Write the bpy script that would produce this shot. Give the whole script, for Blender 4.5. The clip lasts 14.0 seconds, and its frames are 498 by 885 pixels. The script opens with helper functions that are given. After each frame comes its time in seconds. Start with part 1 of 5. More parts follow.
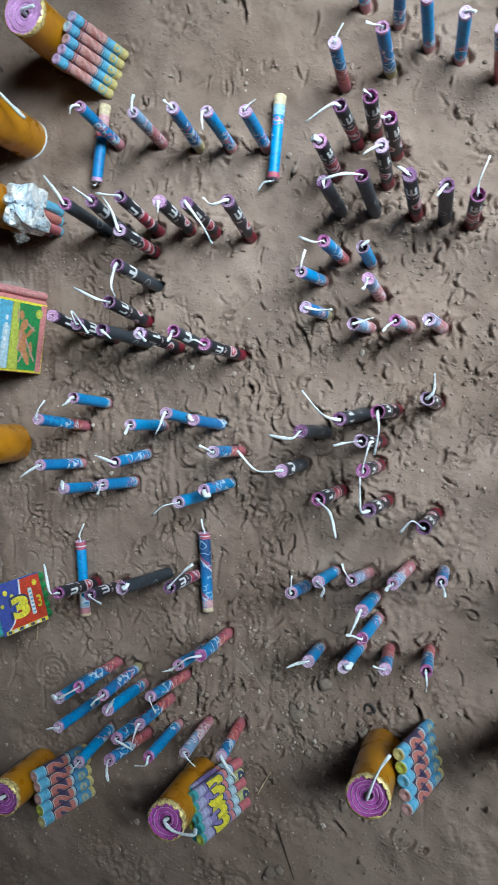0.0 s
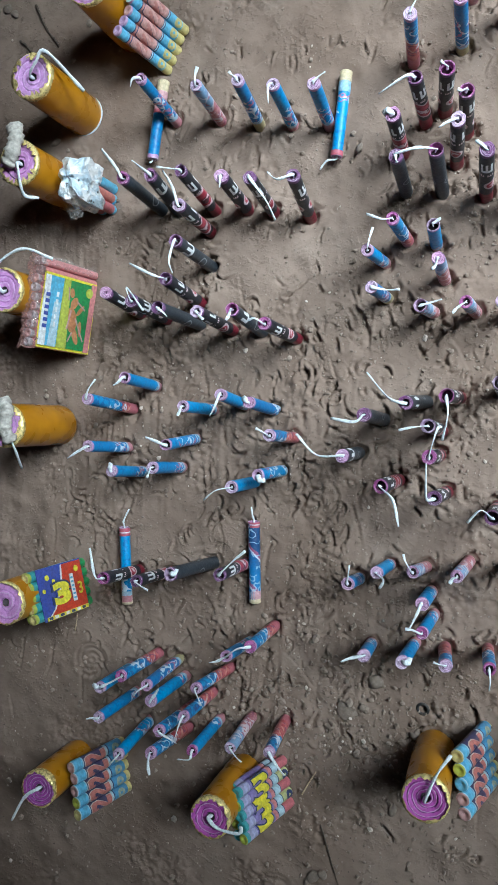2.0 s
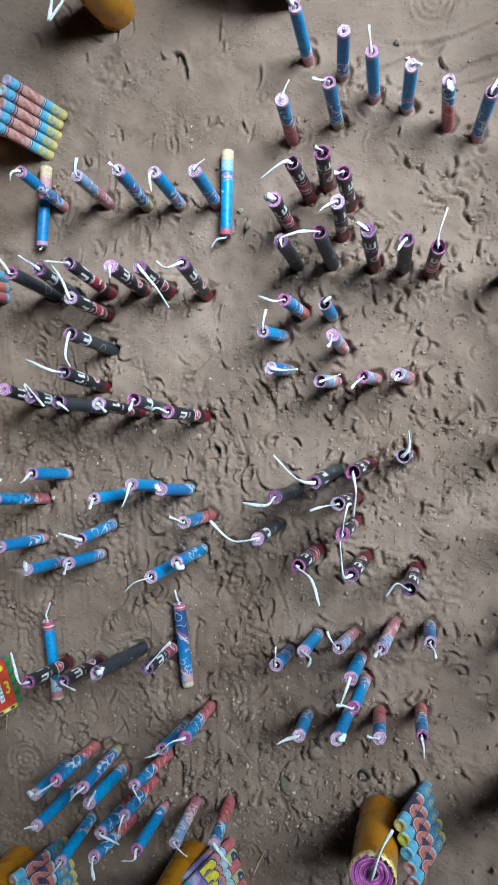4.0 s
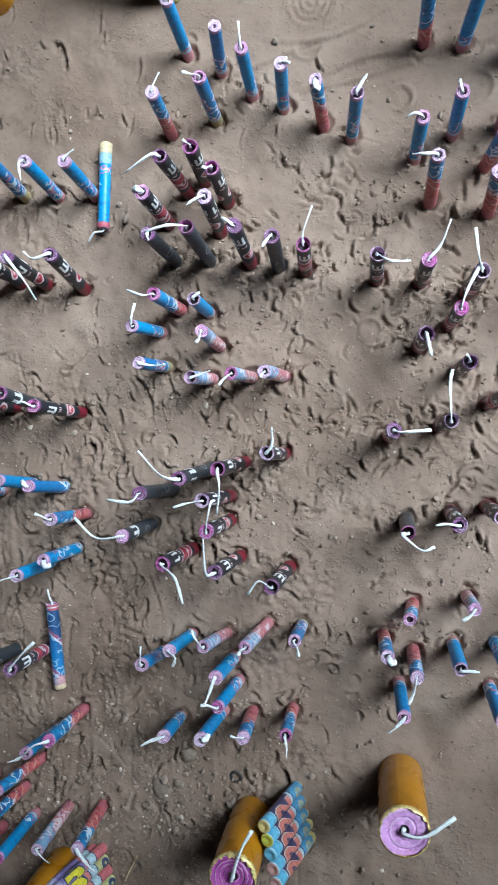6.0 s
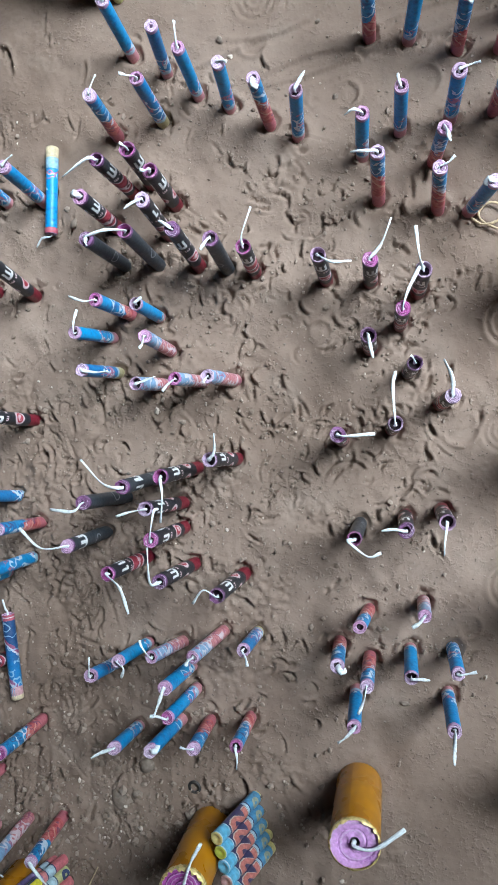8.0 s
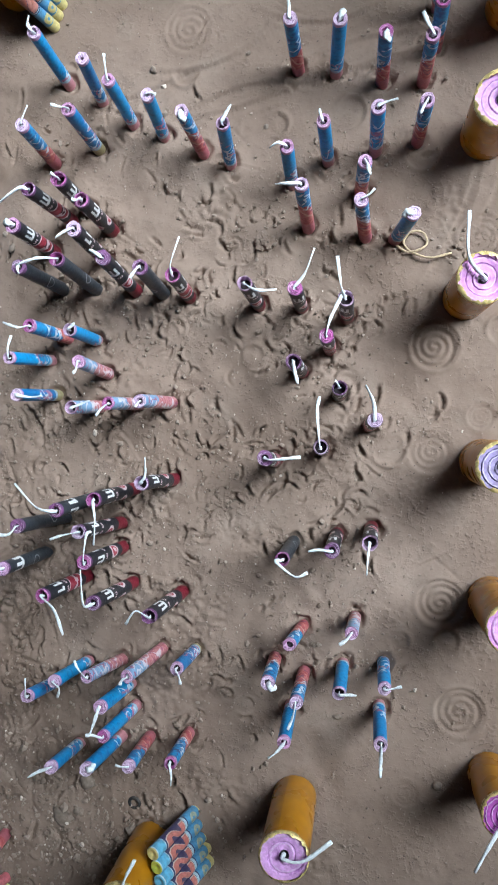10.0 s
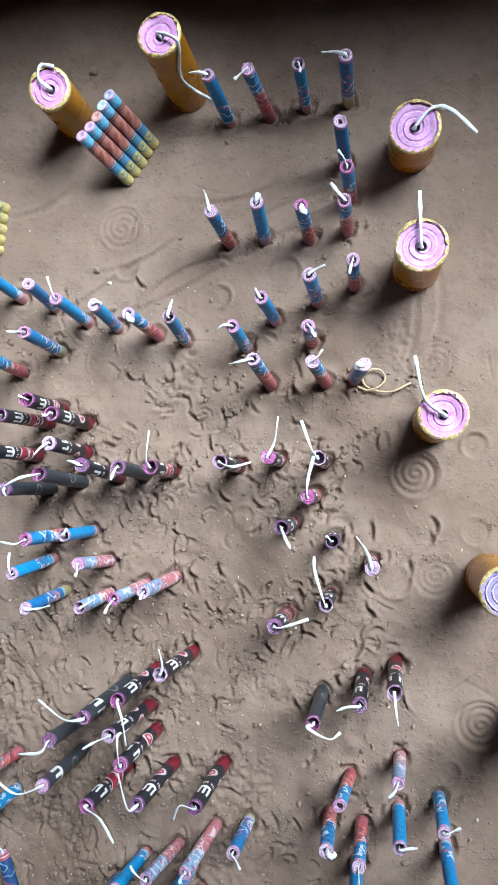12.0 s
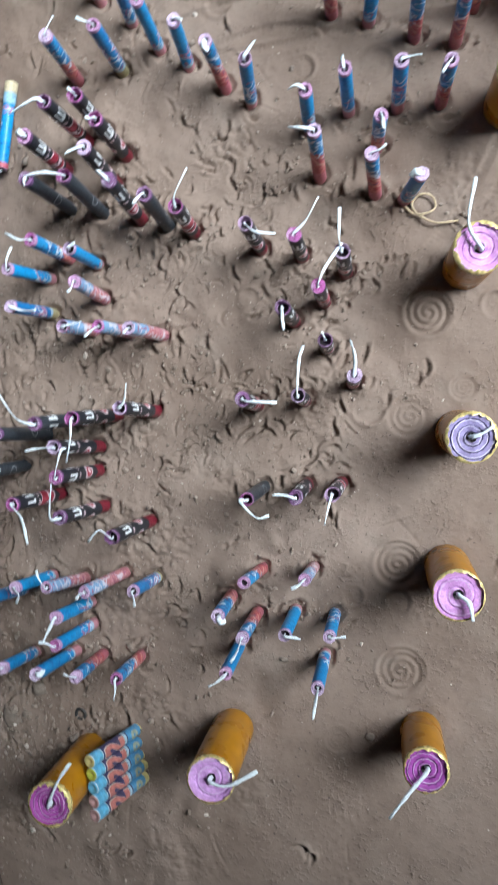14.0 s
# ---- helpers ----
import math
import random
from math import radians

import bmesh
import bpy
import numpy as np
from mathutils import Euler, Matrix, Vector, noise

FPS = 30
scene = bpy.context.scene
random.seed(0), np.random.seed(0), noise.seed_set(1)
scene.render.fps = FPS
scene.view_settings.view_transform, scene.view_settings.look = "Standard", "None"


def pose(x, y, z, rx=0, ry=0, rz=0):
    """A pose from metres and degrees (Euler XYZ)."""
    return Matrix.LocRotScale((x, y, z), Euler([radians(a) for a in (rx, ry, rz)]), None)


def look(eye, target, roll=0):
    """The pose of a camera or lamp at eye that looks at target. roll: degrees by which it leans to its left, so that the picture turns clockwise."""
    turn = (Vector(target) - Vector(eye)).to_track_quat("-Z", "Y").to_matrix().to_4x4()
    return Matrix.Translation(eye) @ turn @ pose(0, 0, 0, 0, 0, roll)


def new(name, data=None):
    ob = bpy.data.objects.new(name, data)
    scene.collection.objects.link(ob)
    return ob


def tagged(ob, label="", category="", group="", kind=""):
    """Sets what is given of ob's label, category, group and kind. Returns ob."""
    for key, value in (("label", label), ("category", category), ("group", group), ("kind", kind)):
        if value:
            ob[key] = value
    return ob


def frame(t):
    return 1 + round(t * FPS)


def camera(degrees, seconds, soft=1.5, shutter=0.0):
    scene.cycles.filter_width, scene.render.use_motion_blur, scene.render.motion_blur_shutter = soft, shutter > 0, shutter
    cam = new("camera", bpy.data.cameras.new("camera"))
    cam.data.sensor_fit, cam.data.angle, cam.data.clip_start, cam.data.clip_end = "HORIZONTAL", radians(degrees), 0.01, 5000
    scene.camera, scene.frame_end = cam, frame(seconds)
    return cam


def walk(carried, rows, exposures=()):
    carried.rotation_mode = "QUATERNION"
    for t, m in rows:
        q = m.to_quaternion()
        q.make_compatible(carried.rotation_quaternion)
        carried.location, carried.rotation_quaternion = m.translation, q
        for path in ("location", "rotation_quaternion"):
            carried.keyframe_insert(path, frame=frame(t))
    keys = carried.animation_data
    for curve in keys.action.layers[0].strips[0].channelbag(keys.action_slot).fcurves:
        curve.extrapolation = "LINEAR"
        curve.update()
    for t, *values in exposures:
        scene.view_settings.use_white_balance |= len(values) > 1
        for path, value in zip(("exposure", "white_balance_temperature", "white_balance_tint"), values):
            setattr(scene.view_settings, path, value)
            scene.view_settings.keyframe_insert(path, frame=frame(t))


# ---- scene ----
cam = camera(36.50, 14.0, shutter=0.5)
PATH = [
    (0, (0.0890, 0.0070, 0.5889), (-0.4341, -0.2683, -1.3217), -98.81),
    (0.5, (0.0822, -0.0075, 0.5876), (-0.4780, -0.2535, -1.3166), -93.53),
    (1, (0.0807, -0.0145, 0.5867), (-0.4344, -0.2706, -1.3287), -96.01),
    (1.5, (0.0661, -0.0203, 0.5841), (-0.4629, -0.2867, -1.3262), -96.10),
    (2, (0.0626, -0.0223, 0.5805), (-0.5042, -0.2886, -1.3190), -94.80),
    (2.2, (0.0626, -0.0235, 0.5805), (-0.5005, -0.2834, -1.3209), -94.51),
    (4.3, (0.0641, 0.0314, 0.5690), (-0.3581, -0.1209, -1.3800), -95.31),
    (4.5, (0.0711, 0.0297, 0.5676), (-0.3685, -0.1051, -1.3788), -92.34),
    (5, (0.0838, 0.0313, 0.5622), (-0.3066, -0.1368, -1.3921), -99.14),
    (5.5, (0.1047, 0.0309, 0.5570), (-0.2607, -0.0859, -1.4058), -92.44),
    (6, (0.1164, 0.0349, 0.5549), (-0.1854, -0.0878, -1.4184), -96.64),
    (6.5, (0.1305, 0.0390, 0.5510), (-0.1624, -0.0875, -1.4234), -96.61),
    (7, (0.1445, 0.0434, 0.5449), (-0.1659, -0.0468, -1.4288), -89.30),
    (7.5, (0.1483, 0.0490, 0.5406), (-0.1421, -0.0424, -1.4361), -91.66),
    (8, (0.1568, 0.0509, 0.5385), (-0.1785, -0.0862, -1.4284), -97.74),
    (8.5, (0.1631, 0.0548, 0.5397), (-0.1651, -0.1013, -1.4270), -100.22),
    (8.7, (0.1691, 0.0557, 0.5395), (-0.1206, -0.0909, -1.4339), -101.63),
    (10.8, (0.1844, 0.0952, 0.5511), (-0.0942, 0.0246, -1.4282), -93.52),
    (11, (0.1851, 0.1035, 0.5522), (-0.1118, 0.0524, -1.4250), -90.73),
    (11.5, (0.1901, 0.1234, 0.5553), (-0.1469, 0.1711, -1.4155), -77.86),
    (12, (0.1935, 0.1362, 0.5555), (-0.1486, 0.2113, -1.4136), -76.02),
    (12.5, (0.1948, 0.1347, 0.5538), (-0.1659, 0.1833, -1.4128), -76.04),
    (13, (0.1992, 0.1271, 0.5546), (-0.1513, 0.0426, -1.4127), -90.93),
    (13.5, (0.2052, 0.1007, 0.5534), (-0.0729, -0.0765, -1.4192), -105.48),
    (14, (0.2096, 0.0686, 0.5507), (-0.0598, -0.1610, -1.4178), -108.57),
]
walk(cam, [(t, look(eye, target, roll)) for t, eye, target, roll in PATH], [(0, 0.28, 5850, 3), (2.0, 0.26, 5850, 3), (5.0, 0.36, 5870, 4), (8.0, 0.30, 5960, 6), (11.0, 0.24, 6070, 8), (12.0, 0.50, 6090, 8), (13.0, 0.46, 6080, 8), (14.0, 0.26, 6070, 8)])

# ---- light ----
world = bpy.data.worlds.new("sky")
scene.world = world
world.use_nodes = True
wn = world.node_tree
sky = wn.nodes.new("ShaderNodeTexSky")
sky.sky_type, sky.sun_disc = "NISHITA", False
sky.sun_elevation, sky.sun_rotation = radians(53.7), radians(49.5)
sky.air_density, sky.dust_density, sky.ozone_density = 1.0, 4.0, 0.6
wn.links.new(sky.outputs[0], wn.nodes["Background"].inputs[0])
wn.nodes["Background"].inputs[1].default_value = 0.05


def added_sky_light(name, at, towards, wide, high, watts):
    """An added area lamp standing in for sky light through the unseen opening."""
    lamp = new(name, bpy.data.lights.new(name, "AREA"))
    lamp.data.shape, lamp.data.size, lamp.data.size_y = "RECTANGLE", wide, high
    lamp.data.energy, lamp.data.color = watts, (0.88, 0.95, 1.0)
    lamp.matrix_world = look(at, towards)


# one wide opening, x from NX0 to NX1, in the unseen north wall, which is DEEP
NX0, NX1, SILL, HEAD, DEEP = 0.03, 1.75, 0.22, 1.38, 0.06
# east of STEP the sill is raised to shade the north-east corner
STEP, HIGH_SILL = 0.19, 0.44
NORTH, EAST = 0.53, 1.90
added_sky_light("added_north_light", ((NX0 + NX1) / 2, NORTH + DEEP + 0.01, (SILL + HEAD) / 2), ((NX0 + NX1) / 2, 0, (SILL + HEAD) / 2), NX1 - NX0, HEAD - SILL, 0.4)
sun = new("sun", bpy.data.lights.new("sun", "SUN"))
sun.data.energy, sun.data.angle, sun.data.color = 9.9, radians(36), (0.895, 0.957, 1.0)
sun.matrix_world = look((0.76, 0.65, 1.36), (0, 0, 0))
scene.view_settings.exposure = 0.0


# ---- materials ----
class Nodes:
    """Short hand for building a node material."""

    def __init__(self, name, rough=0.6, metal=0.0):
        self.mat = bpy.data.materials.new(name)
        self.mat.use_nodes = True
        self.tree = self.mat.node_tree
        self.bsdf = self.tree.nodes["Principled BSDF"]
        self.set("Roughness", rough)
        self.set("Metallic", metal)

    def set(self, socket, value):
        if hasattr(value, "is_output"):
            self.tree.links.new(value, self.bsdf.inputs[socket])
        else:
            self.bsdf.inputs[socket].default_value = (*value, 1) if isinstance(value, tuple) else value

    def node(self, kind, **ins):
        n = self.tree.nodes.new(kind)
        for k, v in ins.items():
            self.put(n.inputs[k.replace("_", " ")], v)
        return n

    def put(self, socket, v):
        if hasattr(v, "is_output"):
            self.tree.links.new(v, socket)
        else:
            socket.default_value = (*v, 1) if isinstance(v, tuple) and len(v) == 3 and socket.type == "RGBA" else v

    def m(self, op, a, b=0.0, c=0.0):
        n = self.tree.nodes.new("ShaderNodeMath")
        n.operation = op
        for i, v in enumerate((a, b, c)):
            self.put(n.inputs[i], v)
        return n.outputs[0]

    def band(self, x, lo, hi):
        return self.m("MULTIPLY", self.m("GREATER_THAN", x, lo), self.m("LESS_THAN", x, hi))

    def mix(self, fac, a, b):
        n = self.tree.nodes.new("ShaderNodeMix")
        n.data_type = "RGBA"
        self.put(n.inputs[0], fac), self.put(n.inputs[6], a), self.put(n.inputs[7], b)
        return n.outputs[2]

    def noise(self, scale, detail=3.0, vector=None, rough=0.5):
        n = self.node("ShaderNodeTexNoise", Scale=scale, Detail=detail, Roughness=rough)
        if vector is not None:
            self.put(n.inputs["Vector"], vector)
        return n.outputs[0]

    def step(self, x, lo, hi):
        n = self.node("ShaderNodeMapRange", Value=x)
        n.inputs["From Min"].default_value, n.inputs["From Max"].default_value = lo, hi
        return n.outputs[0]

    def place(self):
        return self.tree.nodes.new("ShaderNodeTexCoord").outputs["Object"]

    def where(self):
        return self.tree.nodes.new("ShaderNodeNewGeometry").outputs["Position"]

    def uv(self):
        s = self.node("ShaderNodeSeparateXYZ", Vector=self.tree.nodes.new("ShaderNodeTexCoord").outputs["UV"])
        return s.outputs[0], s.outputs[1]

    def chance(self):
        return self.tree.nodes.new("ShaderNodeObjectInfo").outputs["Random"]

    def bump(self, height, strength, distance):
        n = self.node("ShaderNodeBump", Height=height, Strength=strength, Distance=distance)
        self.set("Normal", n.outputs[0])

    def dusty(self, colour, amount=0.35, dust=(0.22, 0.165, 0.12)):
        """Sand dust clinging in patches, and a fine mottling."""
        spot = self.step(self.noise(190, 5, self.where(), 0.65), 0.48, 0.68)
        colour = self.mix(self.m("MULTIPLY", spot, amount), colour, dust)
        fine = self.m("MULTIPLY_ADD", self.noise(500, 4, self.where()), 0.7, 0.65)
        n = self.tree.nodes.new("ShaderNodeMix")
        n.data_type, n.blend_type = "RGBA", "MULTIPLY"
        n.inputs[0].default_value = 1.0
        self.put(n.inputs[6], colour)
        c = self.node("ShaderNodeCombineColor", Red=fine, Green=fine, Blue=fine)
        self.put(n.inputs[7], c.outputs[0])
        return n.outputs[2]


def sand_material():
    s = Nodes("damp_sandy_earth", 0.85)
    w = s.where()
    big, mid, fine = s.noise(7, 4, w), s.noise(60, 6, w, 0.65), s.noise(1100, 3, w, 0.7)
    col = s.mix(s.step(big, 0.35, 0.66), (0.182, 0.130, 0.099), (0.244, 0.183, 0.145))
    col = s.mix(s.m("MULTIPLY", s.step(mid, 0.50, 0.76), 0.38), col, (0.100, 0.072, 0.053))
    col = s.mix(s.m("MULTIPLY", s.step(s.noise(26, 4, w), 0.55, 0.75), 0.30), col, (0.296, 0.246, 0.202))
    col = s.mix(s.m("MULTIPLY", s.step(fine, 0.60, 0.80), 0.15), col, (0.36, 0.300, 0.250))
    col = s.mix(s.m("MULTIPLY", s.step(s.noise(210, 4, w, 0.65), 0.54, 0.74), 0.32), col, (0.095, 0.068, 0.050))
    speck = s.noise(380, 1, w)
    col = s.mix(s.m("MULTIPLY", s.step(speck, 0.745, 0.775), 0.7), col, (0.05, 0.037, 0.03))
    s.set("Base Color", col)
    s.set("Roughness", s.m("MULTIPLY_ADD", mid, 0.3, 0.62))
    s.set("Specular IOR Level", 0.25)
    broken = s.m("MULTIPLY_ADD", s.step(s.noise(30, 4, w, 0.6), 0.45, 0.68), 0.85, 0.15)
    crumbs = s.m("MULTIPLY", s.step(s.noise(300, 3, w, 0.55), 0.50, 0.80), broken)
    lumps = s.m("MULTIPLY", s.noise(120, 3, w, 0.5), 0.40)
    s.bump(s.m("MULTIPLY_ADD", fine, 0.045, s.m("ADD", crumbs, lumps)), 0.9, 0.0014)
    return s.mat


def print_marks(s, u, v, col, ink, turns, lo, hi):
    """Upright strokes joined by a cross stroke, repeated round the tube: lettering too small to read."""
    f = s.m("FRACT", s.m("MULTIPLY", u, turns))
    bars = s.m("ADD", s.m("ADD", s.band(f, 0.16, 0.29), s.band(f, 0.42, 0.55)), s.band(f, 0.68, 0.81))
    tall = s.band(v, lo, hi)
    cross = s.m("MULTIPLY", s.band(f, 0.16, 0.81), s.band(v, lo, lo + (hi - lo) * 0.28))
    on = s.m("MINIMUM", s.m("ADD", s.m("MULTIPLY", bars, tall), cross), 1.0)
    return s.mix(on, col, ink)


def paper_material(kind):
    s = Nodes({"B": "blue_printed_paper", "R": "blue_and_red_printed_paper", "P": "pale_pink_and_blue_paper",
               "K": "black_and_red_printed_paper", "D": "charcoal_paper", "N": "navy_ribboned_paper"}[kind], 0.42)
    u0, v = s.uv()
    luck = s.chance()
    u = s.m("FRACT", s.m("ADD", u0, luck))
    place = s.place()
    # the print is read off a ring in a noise field, so that it closes round the tube and differs from one tube to the next
    turn = s.m("MULTIPLY", u0, 6.2832)
    ring = s.node("ShaderNodeCombineXYZ", X=s.m("MULTIPLY_ADD", s.m("COSINE", turn), 0.0045, s.m("MULTIPLY", luck, 3.0)), Y=s.m("MULTIPLY", s.m("SINE", turn), 0.0045), Z=s.m("MULTIPLY", v, 0.066)).outputs[0]
    blot = s.noise(260, 2, ring)
    wob = s.m("MULTIPLY_ADD", s.noise(160, 2, ring), 0.22, -0.11)
    swirl = s.m("MULTIPLY", s.m("SINE", s.m("MULTIPLY", u, 6.2832)), 0.08)
    d = s.m("ADD", s.m("ADD", v, swirl), wob)

    def curls(scale, thin, shift=0.0):
        """Thin curling lines: where a noise passes its middle."""
        n = s.noise(scale, 1, ring)
        return s.m("LESS_THAN", s.m("ABSOLUTE", s.m("ADD", n, -0.5 - shift)), thin)

    slant = s.m("FRACT", s.m("ADD", s.m("MULTIPLY_ADD", v, 2.2, u), wob))
    if kind == "B":
        blue = s.mix(s.m("POWER", luck, 1.3), (0.010, 0.270, 0.58), (0.014, 0.160, 0.40))
        col = s.mix(s.m("MULTIPLY", s.step(blot, 0.55, 0.62), 0.45), blue, (0.006, 0.080, 0.30))
        low = s.m("LESS_THAN", d, s.m("MULTIPLY_ADD", s.m("FRACT", s.m("MULTIPLY", luck, 7.0)), 0.60, 0.15))
        col = s.mix(s.m("MULTIPLY", s.m("MULTIPLY", curls(110, 0.036), low), 0.85), col, (0.62, 0.72, 0.80))
        col = s.mix(s.m("MULTIPLY", s.m("MULTIPLY", curls(130, 0.030, 0.09), low), 0.8), col, (0.46, 0.14, 0.22))
        foot = s.mix(s.m("GREATER_THAN", luck, 0.85), (0.52, 0.23, 0.26), (0.42, 0.36, 0.19))
        col = s.mix(s.m("LESS_THAN", s.m("MULTIPLY_ADD", wob, 0.3, v), 0.185), col, (0.36, 0.52, 0.64))
        col = s.mix(s.m("LESS_THAN", s.m("MULTIPLY_ADD", wob, 0.3, v), 0.135), col, foot)
        col = s.mix(s.m("GREATER_THAN", s.m("MULTIPLY_ADD", wob, 0.15, v), 0.955), col, (0.44, 0.26, 0.46))
    elif kind == "R":
        edge = s.m("MULTIPLY_ADD", luck, 0.30, 0.38)
        red = s.mix(s.step(blot, 0.40, 0.62), (0.38, 0.055, 0.070), (0.54, 0.175, 0.165))
        blue = s.mix(s.step(blot, 0.45, 0.60), (0.020, 0.250, 0.52), (0.014, 0.130, 0.34))
        col = s.mix(s.m("GREATER_THAN", d, edge), red, blue)
        stripes = s.m("MULTIPLY", s.band(s.m("FRACT", s.m("MULTIPLY", slant, 3.0)), 0.12, 0.34), s.band(s.m("SUBTRACT", d, edge), -0.30, -0.02))
        col = s.mix(s.m("MULTIPLY", stripes, 0.8), col, (0.62, 0.36, 0.28))
        col = s.mix(s.m("MULTIPLY", s.m("MULTIPLY", curls(105, 0.038), s.band(s.m("SUBTRACT", d, edge), -0.08, 0.30)), 0.8), col, (0.64, 0.72, 0.80))
        col = s.mix(s.m("MULTIPLY", curls(120, 0.030, 0.11), 0.6), col, (0.05, 0.03, 0.12))
        col = s.mix(s.m("LESS_THAN", v, 0.17), col, (0.46, 0.14, 0.17))
        col = s.mix(s.m("GREATER_THAN", s.m("MULTIPLY_ADD", wob, 0.15, v), 0.955), col, (0.44, 0.24, 0.42))
    elif kind == "N":
        col = s.mix(s.step(d, 0.30, 0.62), (0.012, 0.150, 0.38), (0.010, 0.055, 0.16))
        col = s.mix(s.m("MULTIPLY", s.band(s.m("FRACT", s.m("MULTIPLY", slant, 1.0)), 0.12, 0.19), 0.85), col, (0.60, 0.60, 0.66))
        col = s.mix(s.m("MULTIPLY", s.band(s.m("FRACT", s.m("MULTIPLY", slant, 1.0)), 0.19, 0.30), 0.7), col, (0.36, 0.08, 0.14))
        col = s.mix(s.m("MULTIPLY", curls(120, 0.030), 0.7), col, (0.30, 0.48, 0.62))
    elif kind == "P":
        pink = s.mix(s.step(blot, 0.40, 0.62), (0.40, 0.130, 0.150), (0.54, 0.260, 0.270))
        col = s.mix(s.m("GREATER_THAN", d, 0.58), pink, (0.20, 0.34, 0.52))
        col = s.mix(s.m("MULTIPLY", s.m("MULTIPLY", curls(105, 0.042), s.band(v, 0.15, 0.90)), 0.75), col, (0.66, 0.62, 0.66))
        col = s.mix(s.m("MULTIPLY", curls(120, 0.030, 0.11), 0.8), col, (0.30, 0.08, 0.16))
    else:
        black = (0.016, 0.019, 0.026) if kind == "K" else (0.032, 0.040, 0.050)
        f = s.m("MULTIPLY_ADD", s.m("FRACT", s.m("MULTIPLY", u, 2.0)), 1.0, -0.5)
        r = s.m("SQRT", s.m("ADD", s.m("POWER", s.m("MULTIPLY", f, 15.7), 2.0), s.m("POWER", s.m("MULTIPLY_ADD", v, 72.0, -26.5), 2.0)))
        if kind == "K":
            # black with lettering above; a ringed red disc or red and white bands in the middle; dark red foot
            pale, red = (0.68, 0.55, 0.58), s.mix(s.step(blot, 0.42, 0.58), (0.30, 0.016, 0.040), (0.42, 0.055, 0.085))
            col = s.mix(s.m("MULTIPLY", s.band(r, 4.1, 6.0), 0.95), black, pale)
            col = s.mix(s.m("LESS_THAN", r, 4.1), col, red)
            col = s.mix(s.m("MULTIPLY", s.m("MULTIPLY", s.m("LESS_THAN", r, 2.6), s.band(curls(170, 0.09), 0.5, 1.5)), 0.8), col, pale)
            tilt = s.m("ADD", s.m("MULTIPLY_ADD", s.m("SINE", s.m("MULTIPLY", u, 6.2832)), 0.035, v), s.m("MULTIPLY", wob, 0.35))
            bands = s.mix(s.band(tilt, 0.26, 0.54), black, red)
            bands = s.mix(s.m("MULTIPLY", s.m("ADD", s.band(tilt, 0.52, 0.545), s.band(tilt, 0.255, 0.285)), 0.85), bands, pale)
            bands = s.mix(s.m("MULTIPLY", s.band(tilt, 0.33, 0.42), s.m("MULTIPLY", s.band(f, -0.32, 0.30), 0.8)), bands, black)
            bands = s.mix(s.m("MULTIPLY", s.m("MULTIPLY", s.band(tilt, 0.345, 0.405), curls(150, 0.10)), 0.9), bands, pale)
            col = s.mix(s.m("GREATER_THAN", s.m("FRACT", s.m("MULTIPLY", luck, 11.0)), 0.68), col, bands)
            col = print_marks(s, u, s.m("MULTIPLY_ADD", wob, 0.1, v), col, pale, 5.0, 0.575, 0.610)
            col = s.mix(s.m("LESS_THAN", s.m("MULTIPLY_ADD", wob, 0.3, v), 0.17), col, (0.19, 0.016, 0.030))
        else:
            col = s.mix(s.m("MULTIPLY", s.band(r, 3.6, 4.6), 0.55), black, (0.42, 0.44, 0.46))
        lettered = print_marks(s, s.m("MULTIPLY_ADD", wob, 0.10, u), v, col, (0.74, 0.77, 0.78), 2.4 if kind == "K" else 1.5, 0.66, 0.82)
        col = lettered if kind == "K" else s.mix(s.m("GREATER_THAN", luck, 0.6), col, lettered)
        col = s.mix(s.m("MULTIPLY", s.m("GREATER_THAN", s.m("MULTIPLY_ADD", wob, 0.2, v), 0.960), 0.55), col, (0.26, 0.10, 0.28))
    # scuffed edges where the print has rubbed off
    worn = s.m("MULTIPLY", s.step(s.noise(900, 3, place, 0.7), 0.62, 0.74), 0.08 if kind in "KD" else 0.16)
    s.set("Base Color", s.dusty(s.mix(worn, col, (0.34, 0.32, 0.34)), 0.05 if kind in "KD" else 0.08))
    s.set("Roughness", s.m("MULTIPLY_ADD", s.noise(300, 2, place), 0.35, 0.26))
    s.set("Coat Weight", 0.06), s.set("Coat Roughness", 0.15), s.set("Specular IOR Level", 0.35)
    s.bump(s.noise(420, 4, place, 0.6), 0.35, 0.0007)
    return s.mat


